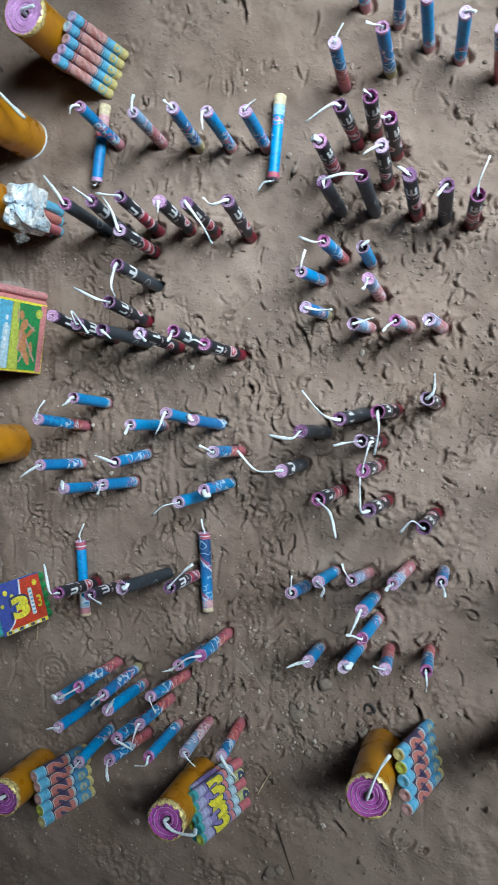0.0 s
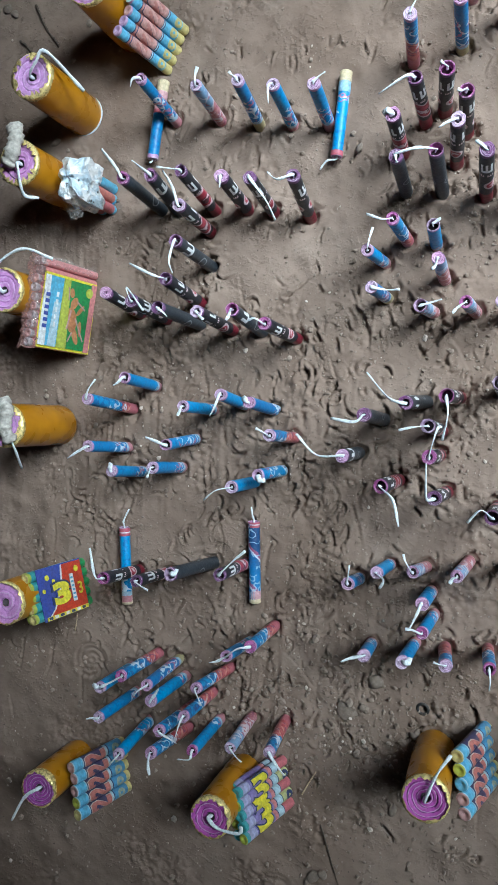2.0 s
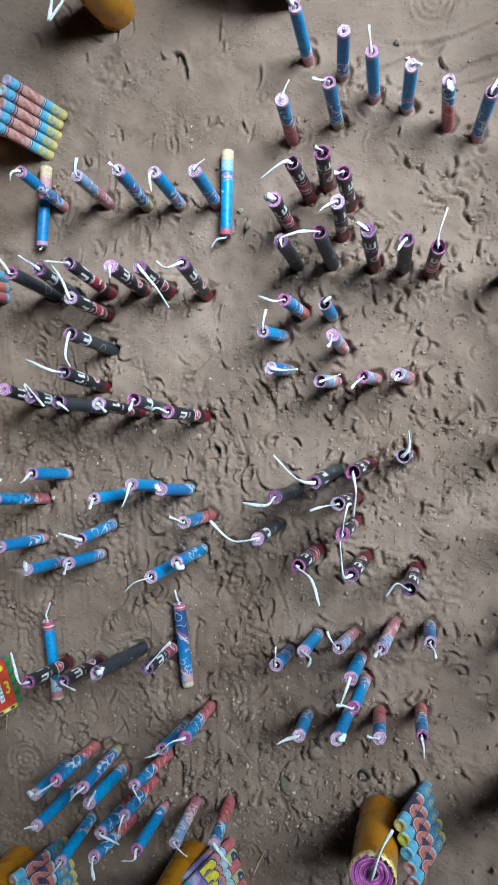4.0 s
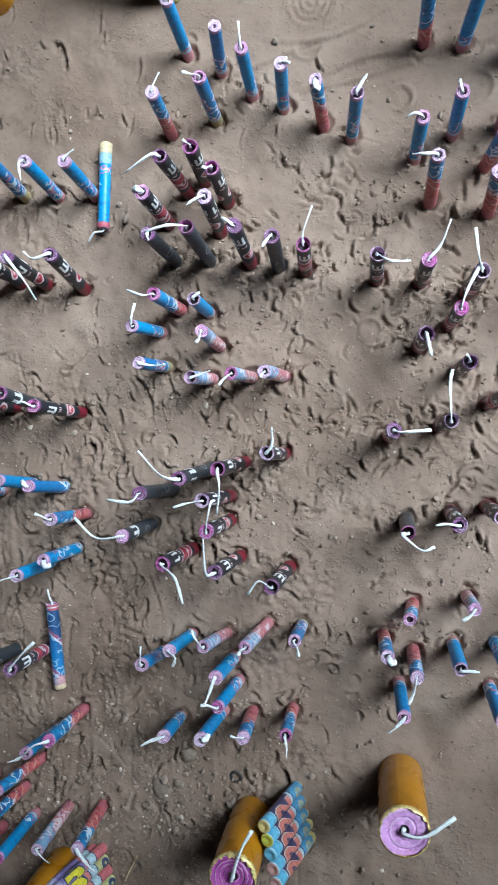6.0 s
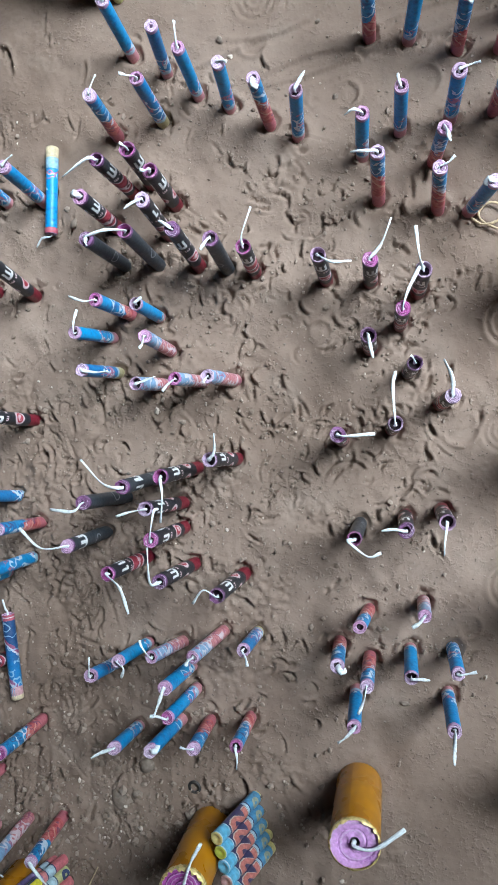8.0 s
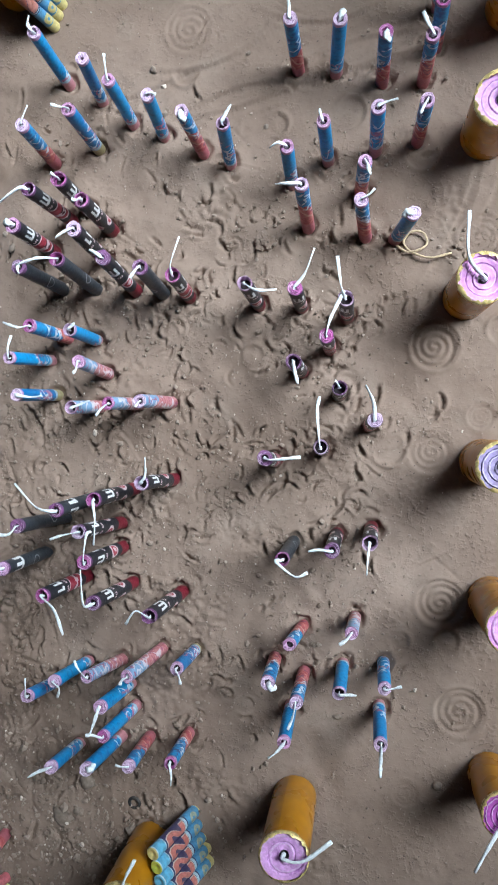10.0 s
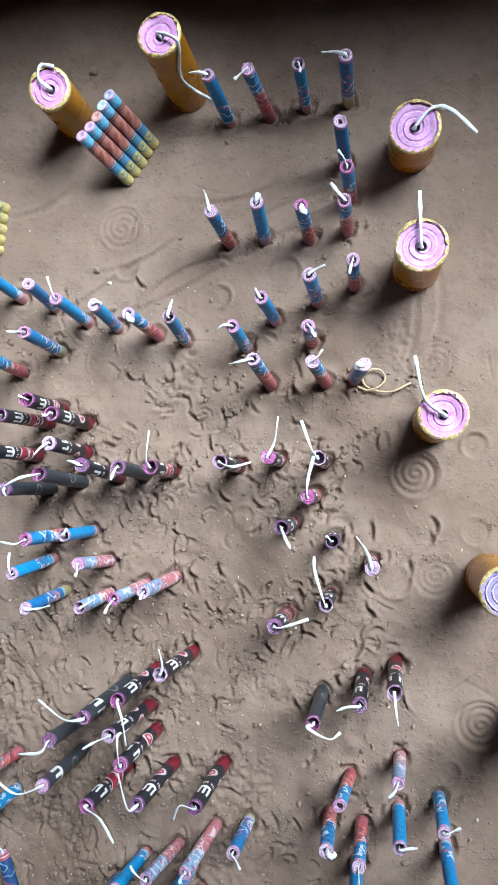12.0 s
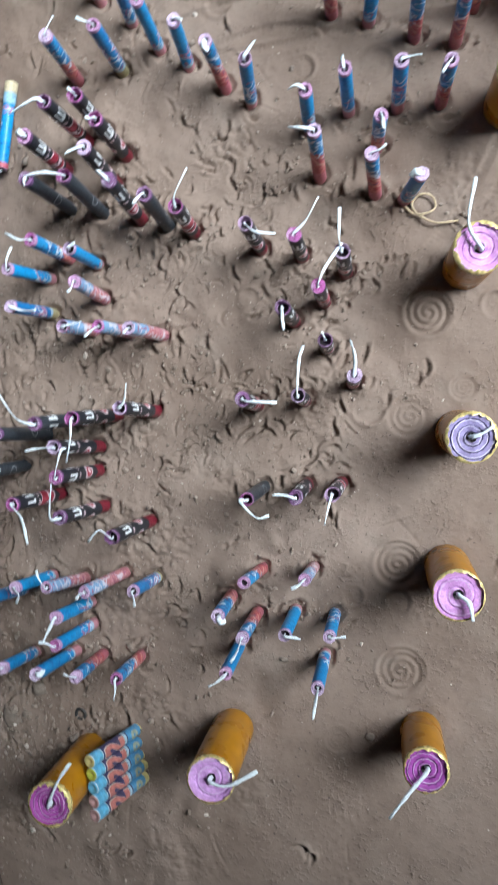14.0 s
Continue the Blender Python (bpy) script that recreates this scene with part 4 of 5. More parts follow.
def tube_meshes(kind, length, rng):
    """The paper tube and its rolled end, foot at z = 0."""
    r = (0.0049 if kind in "KD" else 0.0045) * rng.uniform(0.96, 1.05)
    full = 0.074 if kind in "KD" else 0.066
    zs = [0.0, 0.0015, length * 0.3, length * 0.6, length - 0.0012, length]
    prof = [(r * 0.93, zs[0]), (r, zs[1]), (r * 1.01, zs[2]), (r * 0.995, zs[3]), (r, zs[4]), (r * 0.97, zs[5])]
    vs = [1 - (length - z) / full for _, z in prof]
    p1, p2 = rng.uniform(0, 6.3), rng.uniform(0, 6.3)

    def dinge(a, k, rr, z):
        return rr * (1 + 0.025 * math.sin(2 * a + p1) + 0.015 * math.sin(3 * a + p2 + z * 90)), z
    tube = lathe("paper_tube", prof, PAPER[kind], 18, dinge, vs)
    # an open tube, a thick rolled end round a hole, or one folded almost shut
    style = rng.random()
    hole = r * (rng.uniform(0.74, 0.84) if style < (0.40 if kind in "KD" else 0.10) else rng.uniform(0.45, 0.62) if style < 0.78 else rng.uniform(0.18, 0.30))
    depth = 0.0090 if hole > 0.7 * r else 0.0034
    prof = [(r * 0.985, length - 0.0010)]
    n = 3
    for i in range(n):
        a, b = r * 0.98 - (r * 0.98 - hole) * i / n, r * 0.98 - (r * 0.98 - hole) * (i + 1) / n
        step = rng.uniform(-0.0005, 0.0003)
        prof += [(a - 0.00005, length + 0.0004 + step), (b + 0.00015, length + 0.0003 + step), (b + 0.0001, length - 0.0004 + step)]
    prof += [(hole * 0.97, length - 0.5 * depth), (hole * 0.95, length - depth - 0.0004)]
    tilt, turn = rng.uniform(0, 0.16), rng.uniform(0, 6.3)

    def ragged(a, k, rr, z):
        fray = 0.0004 * math.sin(5 * a + p1 + k) + 0.0003 * math.sin(9 * a + p2) if k < 11 else 0.0
        return rr * (1 + 0.03 * math.sin(2 * a + p1) + 0.03 * math.sin(7 * a + k)), z + rr * tilt * math.sin(a + turn) + fray
    if kind in "KD":
        skin = RIM_DIM if rng.random() < 0.55 else RIM_HOT if rng.random() < 0.6 else RIM
    else:
        skin = RIM_HOT if rng.random() < 0.12 else RIM
    end = lathe("rolled_end", prof, skin, 24, ragged)
    plug = lathe("powder_plug", [(hole, length - depth), (hole * 0.6, length - depth + 0.0004), (0.0001, length - depth)], PLUG, 12)
    return tube, end, plug


def standing_cracker(kind, foot, top, fuse, rng):
    low = -0.008
    base = Vector((foot[0], foot[1], 0.0))
    axis = (Vector(top) - base).normalized()
    start = base + axis * (low / axis.z)
    length = (Vector(top) - start).length
    m = upright(start, top)
    ob = new("firecracker")
    ob.matrix_world = m
    tube, end, plug = tube_meshes(kind, length, rng)
    put_part("paper_tube", tube, ob)
    put_part("rolled_end", end, ob, "frayed pink rolled paper end")
    put_part("powder_plug", plug, ob)
    if fuse:
        inv = m.inverted()
        pts = [Vector((0, 0, length - 0.003)), Vector((0.0004, 0, length + 0.0012))] + [inv @ Vector(p) for p in fuse]
        wide = rng.uniform(0.00095, 0.00135)
        for i in range(2, len(pts)):
            pts[i] = pts[i] + Vector([rng.uniform(-0.0006, 0.0006) for _ in range(3)])
        if len(pts) == 3:
            pts.insert(2, pts[1].lerp(pts[2], 0.55) + Vector([rng.uniform(-0.0009, 0.0009) for _ in range(3)]))
        put_part("fuse", sweep("fuse", pts, FUSE, wide, wide * 0.42, 6, 5, rng.uniform(0.10, 0.32), rng.uniform(0, 3.1)), ob, "white twisted paper fuse")
        far = (Vector(fuse[-1]) - Vector(top)).length
        words = "with long bent white fuse" if far > 0.02 else "with short white fuse"
    else:
        words = "without fuse"
        if rng.random() < 0.6:
            a = rng.uniform(0, 6.3)
            pts = [(0.0, 0.0, length - 0.002), (0.0018 * math.cos(a), 0.0018 * math.sin(a), length + 0.0018), (0.0045 * math.cos(a), 0.0045 * math.sin(a), length + 0.0012), (0.0062 * math.cos(a + 0.4), 0.0062 * math.sin(a + 0.4), length - 0.0015)]
            put_part("torn_paper", sweep("torn_paper", pts, FUSE, 0.0020, 0.0007), ob, "torn white paper")
    tagged(ob, WORDS[kind] + " " + words + " in sand", "firecracker", GROUPS[kind])


rng = random.Random(3)
for kind, foot, top, fuse in STANDS:
    standing_cracker(kind, foot, top, fuse, rng)


CREAM = plain("cream_cap", (0.66, 0.56, 0.36))
RED_BAND = plain("dull_red_band", (0.42, 0.09, 0.13))
SKY_BAND = plain("pale_blue_band", (0.30, 0.52, 0.66))


PINK_BAND = plain("pale_pink_band", (0.58, 0.33, 0.36))
WHITE_BAND = plain("grubby_white_band", (0.66, 0.62, 0.63))


def lying_cracker(kind, head, tail, fuse, label, cap_end, bands):
    """A whole cracker on the sand, its fuse at the head; bands run (from, to) in metres from the tail."""
    a, b = Vector((*head, 0.0062)), Vector((*tail, 0.0052))
    ob = new("firecracker")
    m = upright(b, a)
    ob.matrix_world = m
    length = (a - b).length
    tube, end, plug = tube_meshes(kind, length, rng)
    put_part("paper_tube", tube, ob)
    put_part("rolled_end", end, ob, "pink rolled paper end")
    put_part("powder_plug", plug, ob)
    cap = lathe("end_cap", [(0.0048, cap_end), (0.0049, 0.0002), (0.0035, -0.0006), (0.0001, -0.0004)], CREAM, 16)
    put_part("end_cap", cap, ob, "cream paper end cap")
    for lo, hi, mat, words in bands:
        lo, hi = (length + lo, length + hi) if hi <= 0 else (lo, hi)
        put_part("paper_band", lathe("paper_band", [(0.00475, hi), (0.0048, hi - 0.0003), (0.0048, lo + 0.0003), (0.00475, lo)], mat, 16), ob, words)
    if fuse:
        inv = m.inverted()
        pts = [Vector((0, 0, length - 0.003)), Vector((0, 0.0003, length + 0.002))] + [inv @ Vector(p) for p in fuse]
        put_part("fuse", sweep("fuse", pts, FUSE, 0.0009, 0.0007), ob, "thin white fuse")
    tagged(ob, label, "firecracker", "blue firecrackers")


RED_HEAD = (-0.004, 0, RED_BAND, "red paper band")
lying_cracker("B", (-0.118, 0.127), (-0.133, 0.189), [(-0.124, 0.122, 0.007), (-0.128, 0.115, 0.004)], "blue paper firecracker with cream cap lying flat on sand",
              0.008, [(0.008, 0.016, SKY_BAND, "pale blue paper band"), RED_HEAD])
lying_cracker("B", (-0.268, 0.088), (-0.280, 0.150), [(-0.269, 0.084, 0.007)], "blue and pink paper firecracker lying flat on sand",
              0.009, [(0.009, 0.024, PINK_BAND, "pale pink paper band"), (0.024, 0.027, RED_BAND, "red paper band")])
lying_cracker("B", (-0.188, -0.210), (-0.164, -0.270), [(-0.190, -0.204, 0.008), (-0.187, -0.192, 0.012)], "blue paper firecracker lying under black ones on sand",
              0.002, [(-0.0030, 0, RED_BAND, "red paper band"), (-0.0042, -0.0030, WHITE_BAND, "white paper band"), (-0.0066, -0.0042, RED_BAND, "red paper band")])
lying_cracker("N", (-0.083, -0.161), (-0.060, -0.222), [(-0.085, -0.157, 0.008), (-0.088, -0.150, 0.010)], "navy paper firecracker with red ribbon print lying on sand",
              0.0035, [(0.0035, 0.010, PINK_BAND, "pale pink paper band"), (-0.0016, 0, RED_BAND, "red paper band"), (-0.0024, -0.0016, WHITE_BAND, "white paper band"), (-0.0044, -0.0024, RED_BAND, "red paper band")])

# ---- amber shells ----
ENDS = {"lilac": SPIRAL, "violet": SPIRAL, "purple": SPIRAL_DEEP, "bluish": SPIRAL_GREY}


def amber_shell(foot, top, r, end, fuse, rng):
    base = Vector((foot[0], foot[1], -0.001))
    height = (Vector(top) - base).length
    ob = new("firework_shell")
    ob.matrix_world = upright(base, top) @ Matrix.Rotation(rng.uniform(0, 6.28), 4, "Z")
    p1 = rng.uniform(0, 6)
    body = lathe("card_tube", [(r * 0.2, 0.0), (r * 0.97, 0.0), (r, 0.0015), (r * 1.004, height * 0.4), (r, height - 0.003), (r * 0.985, height - 0.0008)], AMBER, 40,
                 lambda a, k, rr, z: (rr * (1 + 0.008 * math.sin(2 * a + p1)), z))
    put_part("card_tube", body, ob, "glossy amber wrapped card tube")
    # the rolled paper end: a spiral of plies that stand at uneven heights
    turns, seg, rows, deep = rng.choice((2, 3, 3) if end == "lilac" else (3, 3, 4)), 56, 40, rng.uniform(0.0010, 0.0030)
    verts, uvs, faces = [], [], []
    for k in range(rows + 1):
        for i in range(seg + 1):
            w = i / seg
            rr = 0.0032 + (r * 0.965 - 0.0032) * k / rows
            s = (k / rows) * turns - w
            f = s - math.floor(s)
            ply = math.floor(s) + w
            lift = 0.0004 * math.sin(ply * 2.4 + p1) + 0.0003 * (f < 0.80) - deep * max(0, (f - 0.84) / 0.16) * (f > 0.84) * (0.5 + 0.5 * math.sin(2 * math.pi * w + ply * 1.7 + p1))
            zz = height - 0.0006 + lift - 0.0016 * (1 - k / rows) + 0.0006 * math.sin(2 * math.pi * w + p1) * math.sin(5 * k / rows) + 0.0005 * math.sin(3 * w * 6.283 + ply)
            verts.append((rr * math.cos(w * 6.28319), rr * math.sin(w * 6.28319), zz))
            uvs.append((-w, k / rows * turns / 3.0))
    n = seg + 1
    for k in range(rows):
        for i in range(seg):
            faces.append((k * n + i, k * n + i + 1, (k + 1) * n + i + 1, (k + 1) * n + i))
    put_part("spiral_end", mesh_of("spiral_end", verts, faces, ENDS[end], uvs), ob, end + " spirally rolled paper end")
    plug = lathe("powder_plug", [(0.0034, height - 0.002), (0.0026, height - 0.0045), (0.0001, height - 0.005)], PLUG, 14)
    put_part("powder_plug", plug, ob)
    # crimped foil round the top, ragged on its inner edge
    wide = 0.0060 if end == "violet" else rng.uniform(0.0014, 0.0030)
    jag = [rng.uniform(0, 1) for _ in range(48)]

    def crimp(a, k, rr, z):
        q = jag[int(round(a / 6.28319 * 48)) % 48]
        if k == 0:
            return rr, z - 0.0014 * q
        return rr * (1 + 0.012 * (q - 0.5)) - (wide * q if k > 2 else 0), z + 0.0011 * q * (k > 1)
    band = rng.uniform(0.0016, 0.0042)
    foil = lathe("foil_rim", [(r * 1.004, height - band), (r * 1.014, height - band * 0.5), (r * 1.016, height + 0.0002), (r * 0.992, height + 0.0006)], GOLD, 48, crimp)
    put_part("foil_rim", foil, ob, "crimped gold foil rim")
    if foot[0] < -0.34:
        put_part("foot_rim", lathe("foot_rim", [(r * 1.004, 0.003), (r * 1.03, 0.0028), (r * 1.03, 0.0012), (r * 1.004, 0.0010)], FUSE, 40), ob, "white paper edge at the foot")
    if fuse:
        inv = ob.matrix_world.inverted()
        pts = [Vector((0, 0, height - 0.004)), Vector((0, 0.0006, height + 0.002))] + [inv @ Vector(p) for p in fuse]
        put_part("fuse", sweep("fuse", pts, FUSE, 0.0015, 0.0010, 8, 6, 0.15, p1), ob, "thick white fuse cord")
    tagged(ob, "amber cylindrical firework with " + end + " spiral paper end on sand", "firework", "amber firework shells")


for foot, top, radius, end, fuse in SHELLS:
    amber_shell(foot, top, radius, end, fuse, rng)

# ---- packs of crackers standing beside the shells ----
PACK = {"blue": plain("bright_blue_paper", (0.14, 0.45, 0.66), 0.4), "red": plain("salmon_red_paper", (0.52, 0.18, 0.15), 0.4),
        "navy": plain("mid_blue_paper", (0.085, 0.28, 0.48), 0.4), "yellow": plain("mustard_paper", (0.58, 0.50, 0.20), 0.4), "ice": plain("ice_blue_paper", (0.44, 0.60, 0.68), 0.4),
        "violet": plain("violet_paper", (0.27, 0.22, 0.48), 0.4), "pink": plain("pink_red_paper", (0.52, 0.15, 0.17), 0.4),
        "lime": plain("lime_paper", (0.46, 0.52, 0.08), 0.4), "teal": plain("teal_paper", (0.06, 0.34, 0.36), 0.4), "lavender": plain("lavender_paper", (0.42, 0.42, 0.62), 0.4),
        "white": plain("white_print", (0.78, 0.80, 0.80), 0.5), "pinkish": plain("dusty_pink_paper", (0.50, 0.30, 0.29), 0.6), "ink": plain("dark_blue_ink", (0.03, 0.05, 0.13), 0.5),
        "dusk": plain("dusky_navy_paper", (0.055, 0.050, 0.12), 0.4), "straw": plain("straw_print", (0.60, 0.52, 0.44), 0.4)}


def banded_tube(name, bands, r, length, seg=14):
    """One mesh a band, stacked: (from, to, material) as fractions of the height."""
    made = []
    for a, b, key in bands:
        lo, hi = a * length, b * length
        prof = [(r * 0.98, lo), (r, lo + 0.0004), (r, hi - 0.0004), (r * 0.98, hi)]
        if b >= 1:
            prof += [(r * 0.9, length + 0.0003), (r * 0.45, length - 0.0004), (0.0002, length - 0.002)]
        made.append((key, lathe(name, prof, PACK[key], seg)))
    return made


TWO = ((-0.5, 0.18), (-0.5, 0.34), (-0.34, 0.5), (0.34, 0.5), (0.5, 0.34), (0.5, 0.12), (-0.10, -0.27), (0.5, -0.27), (0.5, -0.5), (-0.5, -0.5), (-0.5, -0.24), (0.15, 0.18), (0.15, 0.27), (-0.14, 0.27), (-0.14, 0.18))


def glyph(text, size, r, along=False, bold=0.0006):
    """A character bent round a tube of radius r, facing -y, reading up the tube; the figure two is cut square and tall."""
    if text == "2":
        me = mesh_of("glyph", [(x * (0.0088 + 2 * bold), z * (size + 2 * bold), 0) for x, z in TWO], [tuple(range(len(TWO)))[::-1]], PACK["red"], smooth=False)
        me.materials.clear()
    else:
        cu = bpy.data.curves.new("glyph", "FONT")
        cu.body, cu.size, cu.align_x, cu.align_y, cu.offset = text, size, "CENTER", "CENTER", bold
        tmp = bpy.data.objects.new("glyph", cu)
        me = bpy.data.meshes.new_from_object(tmp)
        bpy.data.objects.remove(tmp)
    bm = bmesh.new()
    bm.from_mesh(me)
    bmesh.ops.triangulate(bm, faces=bm.faces[:])
    for k in range(-14, 15):
        cut = Vector((0, 0.0008 * k, 0)) if along else Vector((0.0008 * k, 0, 0))
        bmesh.ops.bisect_plane(bm, geom=bm.verts[:] + bm.edges[:] + bm.faces[:], plane_co=cut, plane_no=(0, 1, 0) if along else (1, 0, 0))
    bm.to_mesh(me), bm.free()
    for v in me.vertices:
        x, z = (v.co.y, -v.co.x) if along else (v.co.x, v.co.y)
        a = x / r
        v.co = (r * 1.03 * math.sin(a), -r * 1.03 * math.cos(a), z)
    return me


def across(text, size, r, out, bold, x0, z0, left, stretch):
    """A character laid over a row of tubes that starts at left, its head along the row: it follows their round fronts."""
    cu = bpy.data.curves.new("glyph", "FONT")
    cu.body, cu.size, cu.align_x, cu.align_y, cu.offset = text, size, "CENTER", "CENTER", bold
    tmp = bpy.data.objects.new("glyph", cu)
    me = bpy.data.meshes.new_from_object(tmp)
    bpy.data.objects.remove(tmp)
    bm = bmesh.new()
    bm.from_mesh(me)
    for k in range(-17, 18):
        bmesh.ops.bisect_plane(bm, geom=bm.verts[:] + bm.edges[:] + bm.faces[:], plane_co=(0, 0.0006 * k, 0), plane_no=(0, 1, 0))
    bm.to_mesh(me), bm.free()
    for v in me.vertices:
        x, z = x0 + v.co.y, z0 - v.co.x * stretch
        q = (x - left) / (2 * r)
        f = (q - math.floor(q)) * 2 - 1
        v.co = (x, r - out * r * math.sqrt(max(0.06, 1 - f * f)), z)
    return me


def pack(corner_a, corner_b, height, bands, tops, text, label, rows=2, ink="red", edging="straw", columns=5, lean=19.0):
    """Crackers in a tight block: its front foot runs from corner_a to corner_b, its back lies away from the middle of the field."""
    a, b = Vector((*corner_a, 0)), Vector((*corner_b, 0))
    w = b - a
    r = w.length / columns / 2
    ob = new("cracker_pack")
    ob.matrix_world = Matrix.Translation((a + b) / 2) @ Matrix.Rotation(math.atan2(w.y, w.x), 4, "Z") @ Matrix.Rotation(radians(-lean), 4, "X")
    meshes = banded_tube("paper_tube", bands, r * 0.985, height)
    odd = banded_tube("paper_tube", [(*bands[0][:2], "leaf")] + bands[1:], r * 0.985, height) if text == "3" else meshes
    mark = None
    if text:
        if text == "2":
            mark, edge = glyph(text, 0.0215, r, False, 0.0), glyph(text, 0.0215, r * 0.985, False, 0.0007)
            mark.materials.append(PACK[ink]), edge.materials.append(PACK[edging])
        spot = glyph("o", 0.0130, r, False, 0.0008)
        spot.materials.append(PACK["ink" if text == "3" else "yellow" if ink in ("blush", "rose") else "khaki"])
        if text == "3":
            # figures as tall as two tubes, printed across the row
            for key, name, bold, out in (("ink", "character_outline", 0.0018, 1.010), ("lemon", "printed_character", 0.0010, 1.035)):
                for n in range(2):
                    me = across(text, 0.0285, r, out, bold, w.length * (n - 0.5) * 0.49, height * 0.60, -w.length / 2, 1.55)
                    me.materials.append(PACK[key])
                    put_part(name, me, ob)
    for j in range(rows):
        for i in range(columns):
            x, y = -w.length / 2 + r * (2 * i + 1), r + j * r * 1.9
            lift = rng.uniform(-0.0015, 0.0015) - 0.004 * j * (lean > 8)
            for k, (key, me) in enumerate(odd if i % 2 else meshes):
                one = put_part("cracker" if k == 0 else "paper_band", me, ob if k == 0 else first)
                if k == 0:
                    first = one
                    one.location = (x, y, lift)
                    one.rotation_euler = (0, 0, rng.uniform(0, 6.3) if j else 0)
            cap = lathe("end_cap", [(r * 0.95, height + 0.0002), (r * 0.80, height + 0.0006), (r * 0.5, height + 0.0002), (r * 0.3, height - 0.0006), (0.0002, height - 0.0008)], PACK[tops[(i + 2 * j) % len(tops)]], 14)
            put_part("end_cap", cap, first)
            if text and j == 0:
                for level in (0.605,) if text == "2" else ():
                    put_part("printed_character", mark, first).location = (0, 0, height * level)
                    put_part("character_outline", edge, first).location = (0, 0, height * level)
                if text == "3" and i % 2:
                    put_part("printed_spot", spot, first).location = (0, 0, height * 0.09)
                if text == "2":
                    put_part("printed_spot", spot, first).location = (0, 0, height * 0.23)
    return tagged(ob, label, "firecracker pack", "cracker packs")


RED_PACK = [(0, 0.08, "yellow"), (0.08, 0.34, "navy"), (0.34, 0.36, "ink"), (0.36, 0.40, "ice"), (0.40, 0.415, "ink"), (0.415, 0.80, "dusk"), (0.80, 0.82, "ink"), (0.82, 0.835, "ice"), (0.835, 0.985, "blue"), (0.985, 1, "ice")]
CLAY_PACK = [(0, 0.13, "yellow"), (0.13, 0.38, "navy"), (0.38, 0.395, "ink"), (0.395, 0.45, "ice"), (0.45, 0.465, "ink"), (0.465, 0.82, "clay"), (0.82, 0.835, "ink"), (0.835, 0.97, "blue"), (0.97, 1, "lilac")]
SALMON_PACK = [(a, b, {"clay": "salmon", "navy": "blue"}.get(key, key)) for a, b, key in CLAY_PACK]
MIXED = ("lilac", "lilac", "pinkish", "ice", "lavender")
PACK["film"] = plain("crumpled_grey_pink_film", (0.40, 0.34, 0.35), 0.35, 0, 300, 0.5, 0.9)
PACK["clay"] = plain("terracotta_paper", (0.36, 0.115, 0.080), 0.4)
PACK["blush"] = plain("blush_print", (0.50, 0.21, 0.17), 0.4)
PACK["salmon"] = plain("salmon_pink_paper", (0.52, 0.225, 0.20), 0.4)
PACK["rose"] = plain("pale_rose_print", (0.60, 0.34, 0.31), 0.4)
PACK["lilac"] = plain("lilac_paper_end", (0.50, 0.34, 0.52), 0.6)
PACK["khaki"] = plain("khaki_print", (0.36, 0.40, 0.30), 0.4)
PACK["leaf"] = plain("pale_lime_paper", (0.50, 0.52, 0.24), 0.4)
PACK["coral"] = plain("coral_pink_paper", (0.60, 0.23, 0.23), 0.4)
PACK["green"] = plain("grass_green_print", (0.03, 0.24, 0.07), 0.4)
PACK["lemon"] = plain("lemon_print", (0.78, 0.70, 0.05), 0.4)
pack((-0.003, 0.353), (0.021, 0.389), 0.061, CLAY_PACK, MIXED, "2", "standing pack of terracotta and blue paper firecrackers beside an amber shell", rows=1, ink="blush", edging="ink")
pack((-0.107, 0.302), (-0.102, 0.344), 0.058, CLAY_PACK, MIXED, "2", "standing pack of terracotta and blue paper firecrackers on sand", rows=1, ink="blush", edging="ink")
pack((-0.278, 0.156), (-0.274, 0.198), 0.060, SALMON_PACK, MIXED, "2", "standing pack of salmon and blue paper firecrackers behind a lying one", rows=1, ink="rose", edging="ink")
pack((-0.1052, -0.4238), (-0.1284, -0.3816), 0.056, RED_PACK, ("yellow", "lime", "pinkish", "pinkish", "pinkish"), "2",
     "standing pack of five red and navy firecrackers beside purple shell", rows=1)
pack((0.160, -0.272), (0.137, -0.229), 0.059, RED_PACK, ("pinkish", "pinkish", "blue", "lime", "yellow"), "2", "standing pack of red, blue and yellow firecrackers on gravelly sand", rows=1)
pack((0.027, -0.366), (0.006, -0.329), 0.062, [(0, 0.21, "pink"), (0.21, 0.225, "ink"), (0.225, 0.34, "ice"), (0.34, 0.355, "ink"), (0.355, 0.42, "coral"), (0.42, 0.80, "violet"), (0.80, 0.94, "lavender"), (0.94, 1, "teal")], ("lime", "teal", "teal"), "3",
     "standing pack of violet and yellow printed firecrackers on sand", ink="lemon", columns=5)


